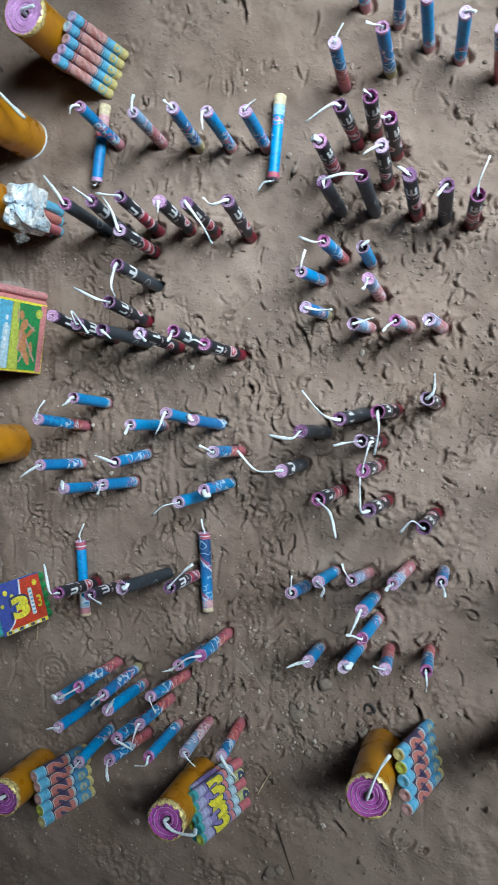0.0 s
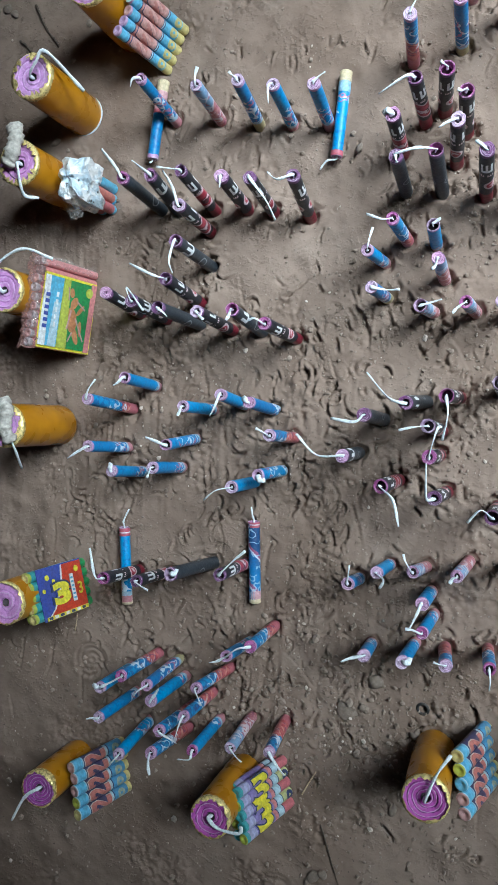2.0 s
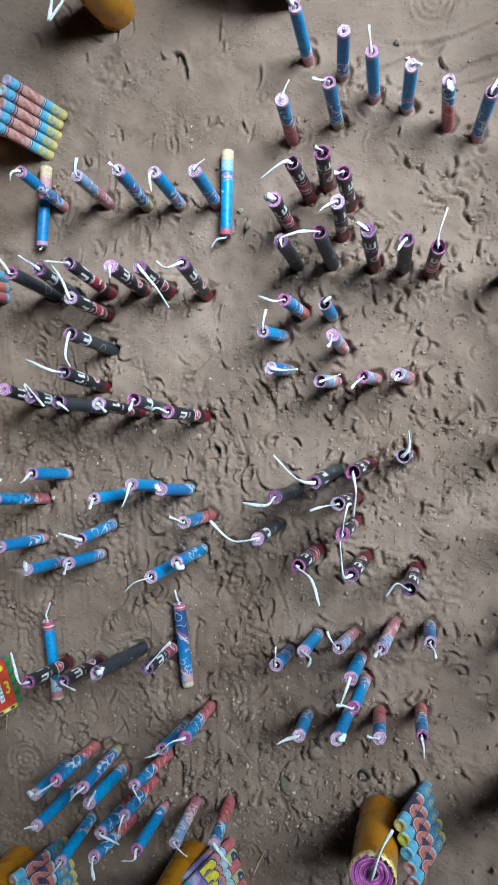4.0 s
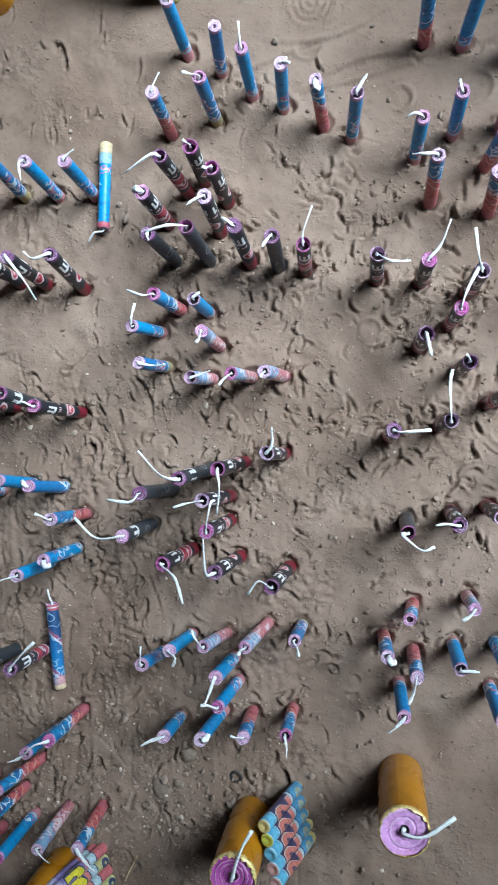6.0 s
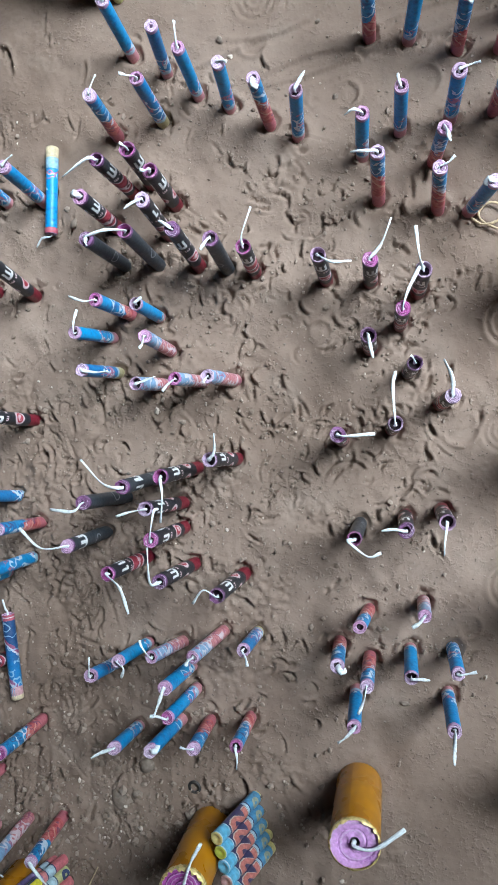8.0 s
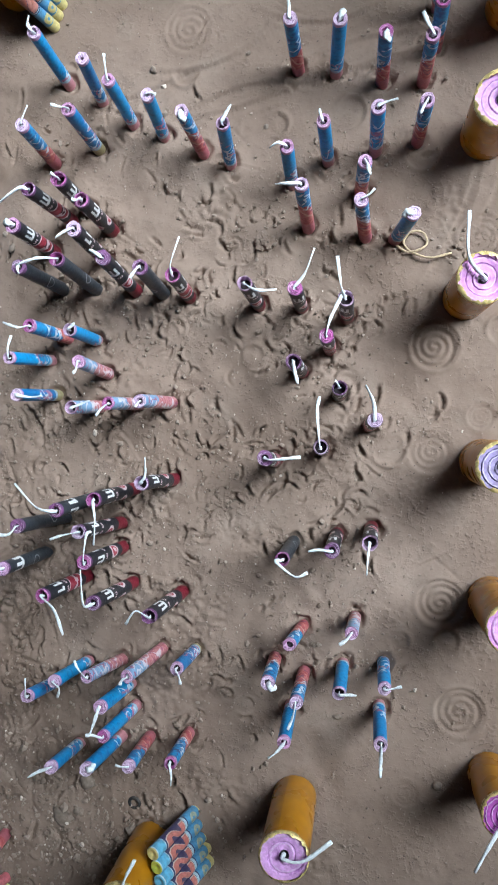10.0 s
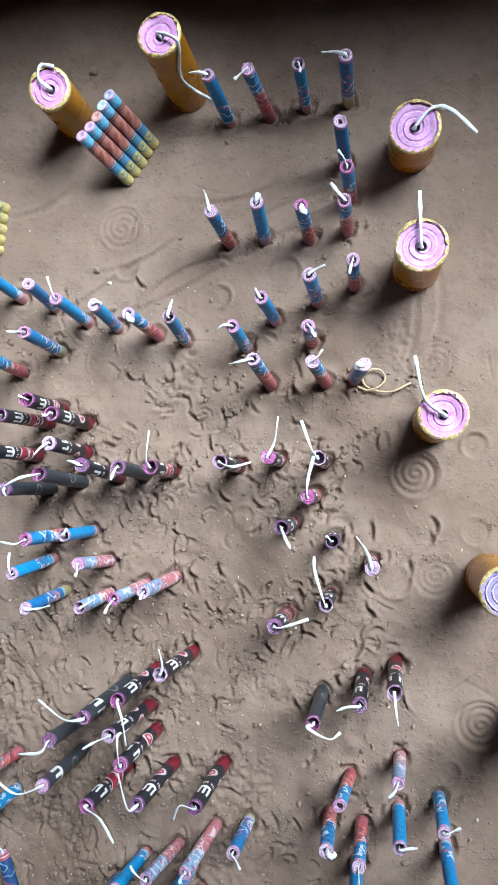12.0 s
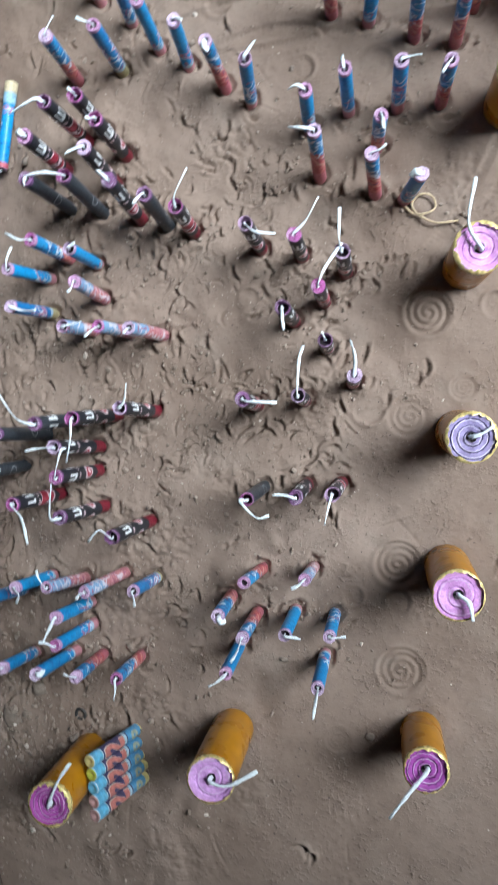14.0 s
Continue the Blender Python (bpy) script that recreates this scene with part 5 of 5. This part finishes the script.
def panel(name, parent, outline, y, key, label="", thick=0.0006):
    """A flat printed shape on the front of a pack: outline in (x, z), facing -y."""
    n = len(outline)
    verts = [(x, y - thick, z) for x, z in outline] + [(x, y, z) for x, z in outline]
    faces = [tuple(range(n))[::-1] if sum((outline[i][0] - outline[i - 1][0]) * (outline[i][1] + outline[i - 1][1]) for i in range(n)) > 0 else tuple(range(n))]
    faces += [(i, (i + 1) % n, n + (i + 1) % n, n + i) for i in range(n)]
    me = mesh_of(name, verts, faces, PACK[key] if isinstance(key, str) else key, smooth=False)
    bm = bmesh.new()
    bm.from_mesh(me)
    bmesh.ops.recalc_face_normals(bm, faces=bm.faces)
    bm.to_mesh(me), bm.free()
    return put_part(name, me, parent, label)


def disc(x, z, rx, rz, n=16, turn=0.0):
    return [(x + rx * math.cos(2 * math.pi * i / n) * math.cos(turn) - rz * math.sin(2 * math.pi * i / n) * math.sin(turn),
             z + rx * math.cos(2 * math.pi * i / n) * math.sin(turn) + rz * math.sin(2 * math.pi * i / n) * math.cos(turn)) for i in range(n)]


def flat_text(text, size, x, z, y, key, parent, name, turn=0.0, bold=0.02, stretch=1.0):
    cu = bpy.data.curves.new("character", "FONT")
    cu.body, cu.size, cu.align_x, cu.align_y, cu.extrude, cu.offset = text, size, "CENTER", "CENTER", 0.0002, size * bold
    tmp = bpy.data.objects.new("character", cu)
    me = bpy.data.meshes.new_from_object(tmp)
    bpy.data.objects.remove(tmp)
    me.materials.clear()
    me.materials.append(PACK[key])
    me.transform(Matrix.Translation((x, y, z)) @ Matrix.Rotation(radians(90), 4, "X") @ Matrix.Rotation(turn, 4, "Z") @ Matrix.Diagonal((stretch, 1, 1, 1)))
    return put_part(name, me, parent)


def label_pack():
    ob = pack((-0.195, -0.286), (-0.218, -0.251), 0.066, [(0, 0.12, "green"), (0.12, 0.88, "teal"), (0.88, 0.95, "teal"), (0.95, 1, "lime")], ("yellow", "yellow", "lime"), "",
              "pack of firecrackers wrapped in blue and red printed label", columns=5, lean=12.0, rows=2)
    tubes = set(ob.children)
    w, h = 0.0215, 0.066
    panel("label_sheet", ob, [(-w, 0.004), (w, 0.004), (w, h - 0.006), (-w, h - 0.006)], 0.0004, PACK["royal"], "blue printed paper label")
    panel("red_field", ob, [(-w + 0.001, 0.005), (w - 0.001, 0.005), (w - 0.001, 0.030), (w - 0.012, 0.032), (0.0, 0.036), (-w + 0.008, 0.046), (-w + 0.001, 0.056)], -0.0004, PACK["scarlet"])
    edge = [(w - 0.001, 0.030), (w - 0.012, 0.032), (0.0, 0.036), (-w + 0.008, 0.046), (-w + 0.001, 0.056)]
    panel("white_edge", ob, edge + [(x, z + 0.0016) for x, z in edge[::-1]], -0.0012, "white")
    panel("side_strip", ob, [(-w + 0.0005, 0.006), (-w + 0.0035, 0.006), (-w + 0.0035, h - 0.008), (-w + 0.0005, h - 0.008)], -0.0013, "lemon")
    for i in range(7):
        panel("word_stroke", ob, [(-w + 0.0009, 0.010 + 0.007 * i), (-w + 0.0031, 0.010 + 0.007 * i), (-w + 0.0031, 0.0145 + 0.007 * i), (-w + 0.0009, 0.0145 + 0.007 * i)], -0.0017, ("ink", "white")[i % 2], thick=0.0003)
    turn = radians(-90)
    flat_text("3", 0.0245, -0.003, 0.036, -0.0021, "ink", ob, "outlined_character", turn, 0.09, 1.9)
    flat_text("3", 0.0225, -0.003, 0.036, -0.0026, "lemon", ob, "printed_character", turn, 0.06, 1.9)
    flat_text("3", 0.014, -0.003, 0.012, -0.0022, "lemon", ob, "printed_character", turn)
    panel("word_bar", ob, [(-0.012, 0.019), (0.011, 0.019), (0.011, 0.0235), (-0.012, 0.0235)], -0.0020, "white")
    for i in range(6):
        panel("word_stroke", ob, [(-0.010 + 0.0034 * i, 0.0198), (-0.0085 + 0.0034 * i, 0.0198), (-0.0085 + 0.0034 * i, 0.0228), (-0.010 + 0.0034 * i, 0.0228)], -0.0024, "blue", thick=0.0003)
    for x, z, r in ((0.013, 0.050, 0.0024), (0.009, 0.043, 0.0018), (0.003, 0.056, 0.0018), (0.014, 0.013, 0.0028)):
        panel("printed_star", ob, disc(x, z, r, r, 9), -0.0014, "lemon")
    for piece in set(ob.children) - tubes:
        piece.location.z, piece.scale.z = 0.0035, 0.92


PACK["royal"] = plain("royal_blue_print", (0.055, 0.085, 0.36), 0.35)
PACK["scarlet"] = plain("scarlet_print", (0.55, 0.055, 0.025), 0.35)
PACK["tan"] = plain("tan_print", (0.50, 0.22, 0.10), 0.45)
PACK["sky"] = plain("sky_blue_print", (0.12, 0.42, 0.62), 0.4)
label_pack()


def crumpled(name, across_n, up_n, fn, mat, parent, label, seed, rough):
    """A thin crumpled sheet: fn(s, t) gives its smooth shape."""
    rr = np.random.default_rng(seed)
    verts = [Vector(fn(i / across_n, j / up_n)) + Vector(rr.normal(0, rough, 3)) for j in range(up_n + 1) for i in range(across_n + 1)]
    faces = [(j * (across_n + 1) + i, j * (across_n + 1) + i + 1, (j + 1) * (across_n + 1) + i + 1, (j + 1) * (across_n + 1) + i) for j in range(up_n) for i in range(across_n)]
    put_part(name, mesh_of(name, verts, faces, mat, smooth=False), parent, label)


def film_material(name, colour, alpha):
    s = Nodes(name, 0.12)
    s.set("Base Color", colour), s.set("Alpha", alpha), s.set("Specular IOR Level", 0.9)
    s.bump(s.noise(260, 3, s.place()), 0.8, 0.002)
    return s.mat


CLEAR = film_material("clear_cellophane", (0.80, 0.76, 0.72), 0.10)
PINK_FILM = film_material("pinkish_cellophane", (0.42, 0.22, 0.20), 0.40)


def picture_pack():
    ob = pack((-0.274, -0.085), (-0.2868, -0.014), 0.068, [(0, 0.06, "coral"), (0.06, 0.94, "coral"), (0.94, 1, "film")], ("film", "pinkish", "film"), "",
              "pack of pink firecrackers with green and blue picture label", columns=10, rows=2, lean=11.0)
    tubes = set(ob.children)
    w, h = 0.030, 0.073
    panel("label_sheet", ob, [(-w, 0.001), (w, 0.001), (w, h - 0.010), (-w, h - 0.010)], 0.0003, "lemon", "yellow-edged picture label")
    panel("coral_edge", ob, [(-w + 0.001, 0.0025), (w - 0.001, 0.0025), (w - 0.001, 0.0085), (-w + 0.001, 0.0085)], -0.0005, "coral")
    panel("green_field", ob, [(-w + 0.002, 0.009), (w - 0.002, 0.009), (w - 0.002, 0.040), (-w + 0.002, 0.040)], -0.0005, "green")
    panel("lime_field", ob, [(-w + 0.002, 0.0305), (w - 0.002, 0.0345), (w - 0.002, 0.0415), (-w + 0.002, 0.0415)], -0.0009, "lime")
    panel("blue_field", ob, [(-w + 0.002, 0.042), (w - 0.002, 0.042), (w - 0.002, h - 0.011), (-w + 0.002, h - 0.011)], -0.0005, "sky")
    panel("pale_field", ob, [(-w + 0.002, 0.043), (w - 0.022, 0.043), (w - 0.022, 0.050), (-w + 0.002, 0.052)], -0.0008, "ice")
    panel("white_field", ob, [(-w + 0.002, h - 0.018), (w - 0.002, h - 0.016), (w - 0.002, h - 0.0105), (-w + 0.002, h - 0.0105)], -0.0010, "white")
    for x, z, rx, rz, t in ((-0.004, 0.028, 0.0105, 0.0060, 0.25), (0.010, 0.027, 0.0055, 0.0036, -0.5), (0.018, 0.031, 0.0040, 0.0026, 0.3),
                            (-0.016, 0.022, 0.0085, 0.0030, 0.5), (-0.010, 0.017, 0.0065, 0.0018, 0.15), (0.005, 0.019, 0.0060, 0.0018, -0.7)):
        panel("printed_figure", ob, disc(x, z, rx, rz, 14, t), -0.0010, "tan", thick=0.0004)
    for i in range(6):
        panel("word_stroke", ob, [(-0.014 + 0.005 * i, 0.056), (-0.011 + 0.005 * i, 0.056), (-0.011 + 0.005 * i, 0.0605), (-0.014 + 0.005 * i, 0.0605)], -0.0017, "royal", thick=0.0003)
    for i in range(5):
        panel("word_stroke", ob, [(-0.012 + 0.006 * i, 0.046), (-0.008 + 0.006 * i, 0.046), (-0.008 + 0.006 * i, 0.0485), (-0.012 + 0.006 * i, 0.0485)], -0.0012, "white", thick=0.0003)
    for x0, z0, x1, z1 in ((-0.020, 0.012, -0.002, 0.024), (-0.012, 0.033, 0.004, 0.030), (0.006, 0.014, 0.012, 0.024), (0.012, 0.034, 0.022, 0.036), (-0.022, 0.030, -0.014, 0.026)):
        d = Vector((z0 - z1, x1 - x0)).normalized() * 0.0007
        panel("printed_stroke", ob, [(x0 - d.x, z0 - d.y), (x1 - d.x, z1 - d.y), (x1 + d.x, z1 + d.y), (x0 + d.x, z0 + d.y)], -0.0015, "pinkish", thick=0.0003)
    panel("printed_sun", ob, disc(0.021, 0.011, 0.004, 0.004), -0.0011, "lime")
    for piece in set(ob.children) - tubes:
        piece.location.x = -0.005
    # clear film drawn over the tops and gathered at the upper end
    crumpled("clear_film", 34, 8, lambda p, q: (-0.0375 + 0.075 * p, -0.0012 + 0.018 * q, 0.060 + 0.0105 * math.sin(math.pi * (0.12 + 0.80 * q))), PINK_FILM, ob, "crumpled pinkish clear film", 3, 0.0011)
    crumpled("clear_film", 7, 20, lambda p, q: (0.0305 + 0.0080 * math.sin(math.pi * 0.5 * p), -0.0012 + 0.014 * p * p, 0.002 + 0.066 * q), CLEAR, ob, "crumpled clear film", 4, 0.0009)


picture_pack()


def foil_pack():
    """A bundle of crackers with its upper half in crumpled silver foil and clear film below."""
    ob = new("cracker_pack")
    ob.matrix_world = pose(-0.295, 0.048, 0, 0, 0, 106)
    foil = Nodes("crumpled_silver_foil", 0.35, 0.2)
    # the dark gaps between creases are painted into the foil's colour
    n = foil.noise(260, 3, foil.place(), 0.5)
    foil.set("Base Color", foil.mix(foil.step(n, 0.66, 0.69), foil.mix(foil.step(foil.noise(90, 2, foil.place()), 0.45, 0.60), (0.88, 0.90, 0.90), (0.52, 0.64, 0.72)), (0.08, 0.09, 0.10)))
    foil.bump(n, 1.0, 0.003)
    for j in range(2):
        for k in range(3):
            key = ("pink", "red", "blue")[k]
            bands = [(0, 0.06, "blue"), (0.06, 0.5, key), (0.5, 1, "pink")]
            made = banded_tube("paper_tube", bands, 0.0043, 0.060)
            first = put_part("cracker", made[0][1], ob)
            first.location = (-0.0088 + 0.0088 * k, 0.001 + 0.0086 * j, 0)
            for _, me in made[1:]:
                put_part("paper_band", me, first)
    rr = random.Random(5)
    prof = [(0.88, 0.026), (1.02, 0.029), (1.10, 0.036), (1.03, 0.044), (1.10, 0.053), (0.96, 0.061), (0.5, 0.065), (0.05, 0.064)]
    ph = [rr.uniform(0, 6.3) for _ in range(24)]

    def crumple(a, k, r, z):
        m = 0.0142 / max(abs(math.cos(a)) * 0.92, abs(math.sin(a)) * 1.40) * r
        m *= 1 + 0.07 * math.sin(7 * a + ph[k]) + 0.05 * math.sin(13 * a + ph[k + 8])
        return m, z + 0.002 * math.sin(5 * a + ph[k + 12]) + (0.006 * math.sin(a + 2.2) + 0.003 * math.sin(3 * a) if k < 2 else 0)
    me = lathe("foil_wrap", prof, foil.mat, 44, crumple)
    for v in me.vertices:
        v.co.y += 0.005
    me.polygons.foreach_set("use_smooth", np.zeros(len(me.polygons), dtype=bool))
    put_part("foil_wrap", me, ob, "crumpled silver foil wrap")
    crumpled("clear_film", 16, 12, lambda p, q: (-0.012 - 0.014 * p - 0.002 * math.sin(3 * q), 0.018 * q, 0.064 - 0.020 * q - 0.012 * p - 0.004 * math.sin(4 * q + 2 * p)), CLEAR, ob, "crumpled clear bag", 6, 0.0013)
    tagged(ob, "bundle of pink and blue firecrackers in crumpled silver foil", "firecracker pack", "cracker packs")


foil_pack()

# ---- stones, twine and small litter ----


def stone(x, y, size, flat, seed, name="stone"):
    rr = random.Random(seed)
    bm = bmesh.new()
    bmesh.ops.create_icosphere(bm, subdivisions=3, radius=1.0)
    off = Vector((rr.uniform(0, 50), rr.uniform(0, 50), rr.uniform(0, 50)))
    sx, sy, turn = rr.uniform(0.8, 1.2), rr.uniform(0.7, 1.0), rr.uniform(0, 6.3)
    for v in bm.verts:
        d = 1 + 0.28 * noise.noise(v.co * 1.1 + off) + 0.10 * noise.noise(v.co * 3 + off)
        v.co = Vector((v.co.x * sx * d, v.co.y * sy * d, v.co.z * flat * d)) * size
    for f in bm.faces:
        f.smooth = True
    me = bpy.data.meshes.new(name)
    bm.to_mesh(me), bm.free()
    me.materials.append(STONE)
    ob = new(name, me)
    ob.matrix_world = pose(x, y, height_at(x, y) + size * flat * 0.25, 0, 0, math.degrees(turn))
    return tagged(ob, "small rough grey-brown stone half sunk in sand", "stone", "stones")


stone(0.0496, -0.2412, 0.0068, 0.55, 1)
stone(0.0375, -0.2725, 0.0098, 0.35, 2)
stone(0.0481, -0.2646, 0.0035, 0.70, 3)
stone(0.0902, -0.2670, 0.0040, 0.80, 4)
stone(0.0387, 0.3133, 0.0022, 0.80, 6)
stone(-0.1058, 0.1378, 0.0028, 0.80, 7)
stone(0.0963, -0.3297, 0.0042, 0.60, 8)
stone(0.0594, -0.4098, 0.0055, 0.60, 24)
stone(0.0655, -0.4040, 0.0038, 0.70, 25)
stone(0.0560, -0.4170, 0.0030, 0.80, 26)
stone(0.2185, -0.1368, 0.0028, 0.70, 9)
stone(0.2979, -0.1636, 0.0035, 0.80, 10)
stone(-0.0375, 0.4493, 0.0040, 0.70, 11)
stone(-0.0277, 0.2888, 0.0030, 0.80, 12)
stone(0.0913, -0.2649, 0.0035, 0.80, 13)
stone(-0.1044, 0.1388, 0.0030, 0.80, 14)
stone(0.0640, 0.2649, 0.0020, 0.80, 15)
stone(-0.2472, -0.1392, 0.0030, 0.80, 16)
stone(-0.1700, -0.0434, 0.0025, 0.80, 17)
stone(-0.4526, 0.1781, 0.0050, 0.60, 18)
stone(-0.4443, 0.1757, 0.0040, 0.60, 19)
stone(-0.3650, 0.0794, 0.0036, 0.60, 20)
stone(-0.3674, 0.1820, 0.0032, 0.70, 21)
stone(-0.3719, 0.1488, 0.0024, 0.80, 22)
stone(-0.3517, 0.0757, 0.0022, 0.80, 23)


def gravel():
    """Crumbs and grit strewn over the sand, thick in one patch."""
    rr = np.random.default_rng(11)
    phi = (1 + 5 ** 0.5) / 2
    ico = np.array([(-1, phi, 0), (1, phi, 0), (-1, -phi, 0), (1, -phi, 0), (0, -1, phi), (0, 1, phi), (0, -1, -phi), (0, 1, -phi), (phi, 0, -1), (phi, 0, 1), (-phi, 0, -1), (-phi, 0, 1)]) / 1.9
    tri = np.array([(0, 11, 5), (0, 5, 1), (0, 1, 7), (0, 7, 10), (0, 10, 11), (1, 5, 9), (5, 11, 4), (11, 10, 2), (10, 7, 6), (7, 1, 8),
                    (3, 9, 4), (3, 4, 2), (3, 2, 6), (3, 6, 8), (3, 8, 9), (4, 9, 5), (2, 4, 11), (6, 2, 10), (8, 6, 7), (9, 8, 1)])
    spots = []
    for _ in range(3400):
        spots.append((rr.uniform(-0.47, 0.43), rr.uniform(-0.57, 0.50), min(0.0022, 0.0003 + rr.exponential(0.00030))))
    for _ in range(1300):
        spots.append((rr.normal(0.035, 0.055), rr.normal(-0.290, 0.045), min(0.0034, 0.0006 + rr.exponential(0.00060))))
    for _ in range(500):
        spots.append((rr.uniform(-0.30, 0.12), rr.normal(-0.46, 0.06), min(0.0030, 0.0005 + rr.exponential(0.0006))))
    for _ in range(1500):
        spots.append((rr.normal(0.07, 0.09), rr.normal(0.0, 0.12), min(0.0020, 0.0005 + rr.exponential(0.00032))))
    for _ in range(1500):
        spots.append((rr.uniform(-0.27, 0.18), rr.uniform(-0.38, 0.06), min(0.0026, 0.0005 + rr.exponential(0.00045))))
    for kind, foot, top, fuse in STANDS:
        for _ in range(12):
            spots.append((foot[0] + rr.normal(0, 0.010), foot[1] + rr.normal(0, 0.010), min(0.0024, 0.0005 + rr.exponential(0.0005))))
    for x, y, long in MARKS:
        for _ in range(3):
            spots.append((x + rr.normal(0, 0.7 * long), y + rr.normal(0, 0.7 * long), min(0.0016, 0.0004 + rr.exponential(0.0003))))
    for _ in range(70):
        x, y = rr.uniform(-0.30, 0.24), rr.uniform(-0.36, 0.22)
        for _ in range(14):
            spots.append((x + rr.normal(0, 0.007), y + rr.normal(0, 0.007), min(0.0024, 0.0005 + rr.exponential(0.0005))))
    verts, faces = [], []
    for k, (x, y, s) in enumerate(spots):
        v = ico * rr.uniform(0.6, 1.25, (12, 1)) * s * rr.uniform(0.7, 1.2, 3)
        verts.append(v + (x, y, height_at(x, y) + s * 0.3))
        faces.append(tri + 12 * k)
    g = Nodes("sandy_grit", 0.85)
    isl = g.tree.nodes.new("ShaderNodeNewGeometry").outputs["Random Per Island"]
    col = g.mix(isl, (0.15, 0.110, 0.082), (0.29, 0.232, 0.185))
    g.set("Base Color", g.mix(g.step(isl, 0.97, 0.98), col, (0.52, 0.45, 0.38)))
    g.bump(g.noise(1500, 2, g.where()), 0.4, 0.0004)
    me = mesh_of("grit", np.concatenate(verts).tolist(), np.concatenate(faces).tolist(), g.mat, smooth=False)
    tagged(new("grit", me), "loose grit and crumbs of earth", "grit", kind="stuff")


gravel()


def paper_twist(pts, wide, seed):
    """A torn, twisted strip of white paper."""
    me = sweep("paper_twist", pts, TWIST, wide, wide * 0.8, 12, 8)
    rr = random.Random(seed)
    for v in me.vertices:
        v.co += Vector((rr.uniform(-1, 1), rr.uniform(-1, 1), rr.uniform(-1, 1))) * wide * 0.10
    ob = new("paper_twist", me)
    tagged(ob, "torn twist of white paper on an amber shell", "paper", "paper twists")


paper_twist([(-0.3474, 0.0688, 0.0800), (-0.3411, 0.0605, 0.0830), (-0.3405, 0.0497, 0.0830), (-0.3434, 0.0390, 0.0800)], 0.0060, 1)
paper_twist([(-0.2868, -0.1333, 0.0800), (-0.2788, -0.1379, 0.0840), (-0.2756, -0.1516, 0.0840), (-0.2680, -0.1605, 0.0820)], 0.0056, 2)


def twine():
    pts = [(0.176, 0.200), (0.184, 0.197), (0.192, 0.200), (0.196, 0.206), (0.192, 0.212), (0.184, 0.211), (0.180, 0.204), (0.186, 0.198), (0.200, 0.196), (0.214, 0.203)]
    me = sweep("twine", [(x, y, 0.004 + 0.0015 * (i % 3)) for i, (x, y) in enumerate(pts)], TWINE, 0.0008, 0.0008)
    tagged(new("twine", me), "loop of pale straw twine on the sand", "twine")


twine()


def washer():
    prof = [(0.0040 + 0.0012 * math.cos(a), 0.0012 * math.sin(a)) for a in [2 * math.pi * i / 8 for i in range(9)]]
    ob = new("rubber_ring", lathe("rubber_ring", prof, RUBBER, 24))
    ob.matrix_world = pose(0.0890, -0.2443, height_at(0.0890, -0.2443) + 0.001, 8, -6, 0)
    tagged(ob, "small black rubber ring pressed into sand", "ring")


washer()


def twig(pts, thick, label, mat):
    me = sweep("twig", [(x, y, height_at(x, y) + z) for x, y, z in pts], mat, thick, thick * 0.8)
    tagged(new("twig", me), label, "twig", "twigs")


BARK = plain("dark_dry_bark", (0.09, 0.065, 0.048), 0.85, 0, 500, 0.4, 0.8, 0.3)
twig([(-0.4253, 0.1869, 0.0008), (-0.4160, 0.1775, 0.0018), (-0.4082, 0.1694, 0.0008), (-0.3990, 0.1640, 0.0016), (-0.3902, 0.1576, 0.0006)], 0.0011, "long dark dry root lying on the sand", BARK)
twig([(-0.4322, 0.1550, 0.0010), (-0.4222, 0.1515, 0.0016), (-0.4132, 0.1462, 0.0010)], 0.0012, "short dark dry twig lying on the sand", BARK)
twig([(0.0504, -0.3687, 0.0008), (0.0580, -0.3768, 0.0014), (0.0640, -0.3857, 0.0008), (0.0791, -0.4043, 0.0006)], 0.0007, "thin dark dry twig lying near gravel", BARK)
twig([(0.0283, -0.3516, 0.0040), (0.0300, -0.3410, 0.0030), (0.0322, -0.3299, 0.0010)], 0.0005, "pale dry straw beside a cracker pack", TWINE)
twig([(-0.2045, -0.2978, 0.0060), (-0.2048, -0.3072, 0.0040), (-0.2053, -0.3175, 0.0012)], 0.0006, "pale dry straw sticking out of the sand", TWINE)


def clod(x, y, size, seed):
    """A broken lump of dried earth, knobbed all over."""
    rr = random.Random(seed)
    bm = bmesh.new()
    bmesh.ops.create_icosphere(bm, subdivisions=4, radius=1.0)
    off = Vector((rr.uniform(0, 50), rr.uniform(0, 50), rr.uniform(0, 50)))
    for v in bm.verts:
        d = v.co.copy()
        lump = 1 + 0.55 * noise.noise(d * 1.6 + off) + 0.35 * abs(noise.noise(d * 3.4 + off)) + 0.16 * noise.noise(d * 8 + off)
        v.co = Vector((d.x, d.y, d.z * 0.62)) * size * 0.80 * lump + Vector((0, 0, size * 0.22))
    me = bpy.data.meshes.new("earth_clod")
    bm.to_mesh(me), bm.free()
    me.materials.append(SAND)
    ob = new("earth_clod", me)
    ob.matrix_world = pose(x, y, height_at(x, y) - 0.0005)
    tagged(ob, "crumbled lump of dry brown earth on sand", "earth clod", "clods of earth")


for n, (x, y, size) in enumerate(((0.0837, 0.1834, 0.0075), (0.1250, 0.1010, 0.0045), (-0.1180, 0.1300, 0.0040), (0.0660, 0.0720, 0.0040), (-0.0720, 0.1000, 0.0042))):
    clod(x, y, size, 40 + n)
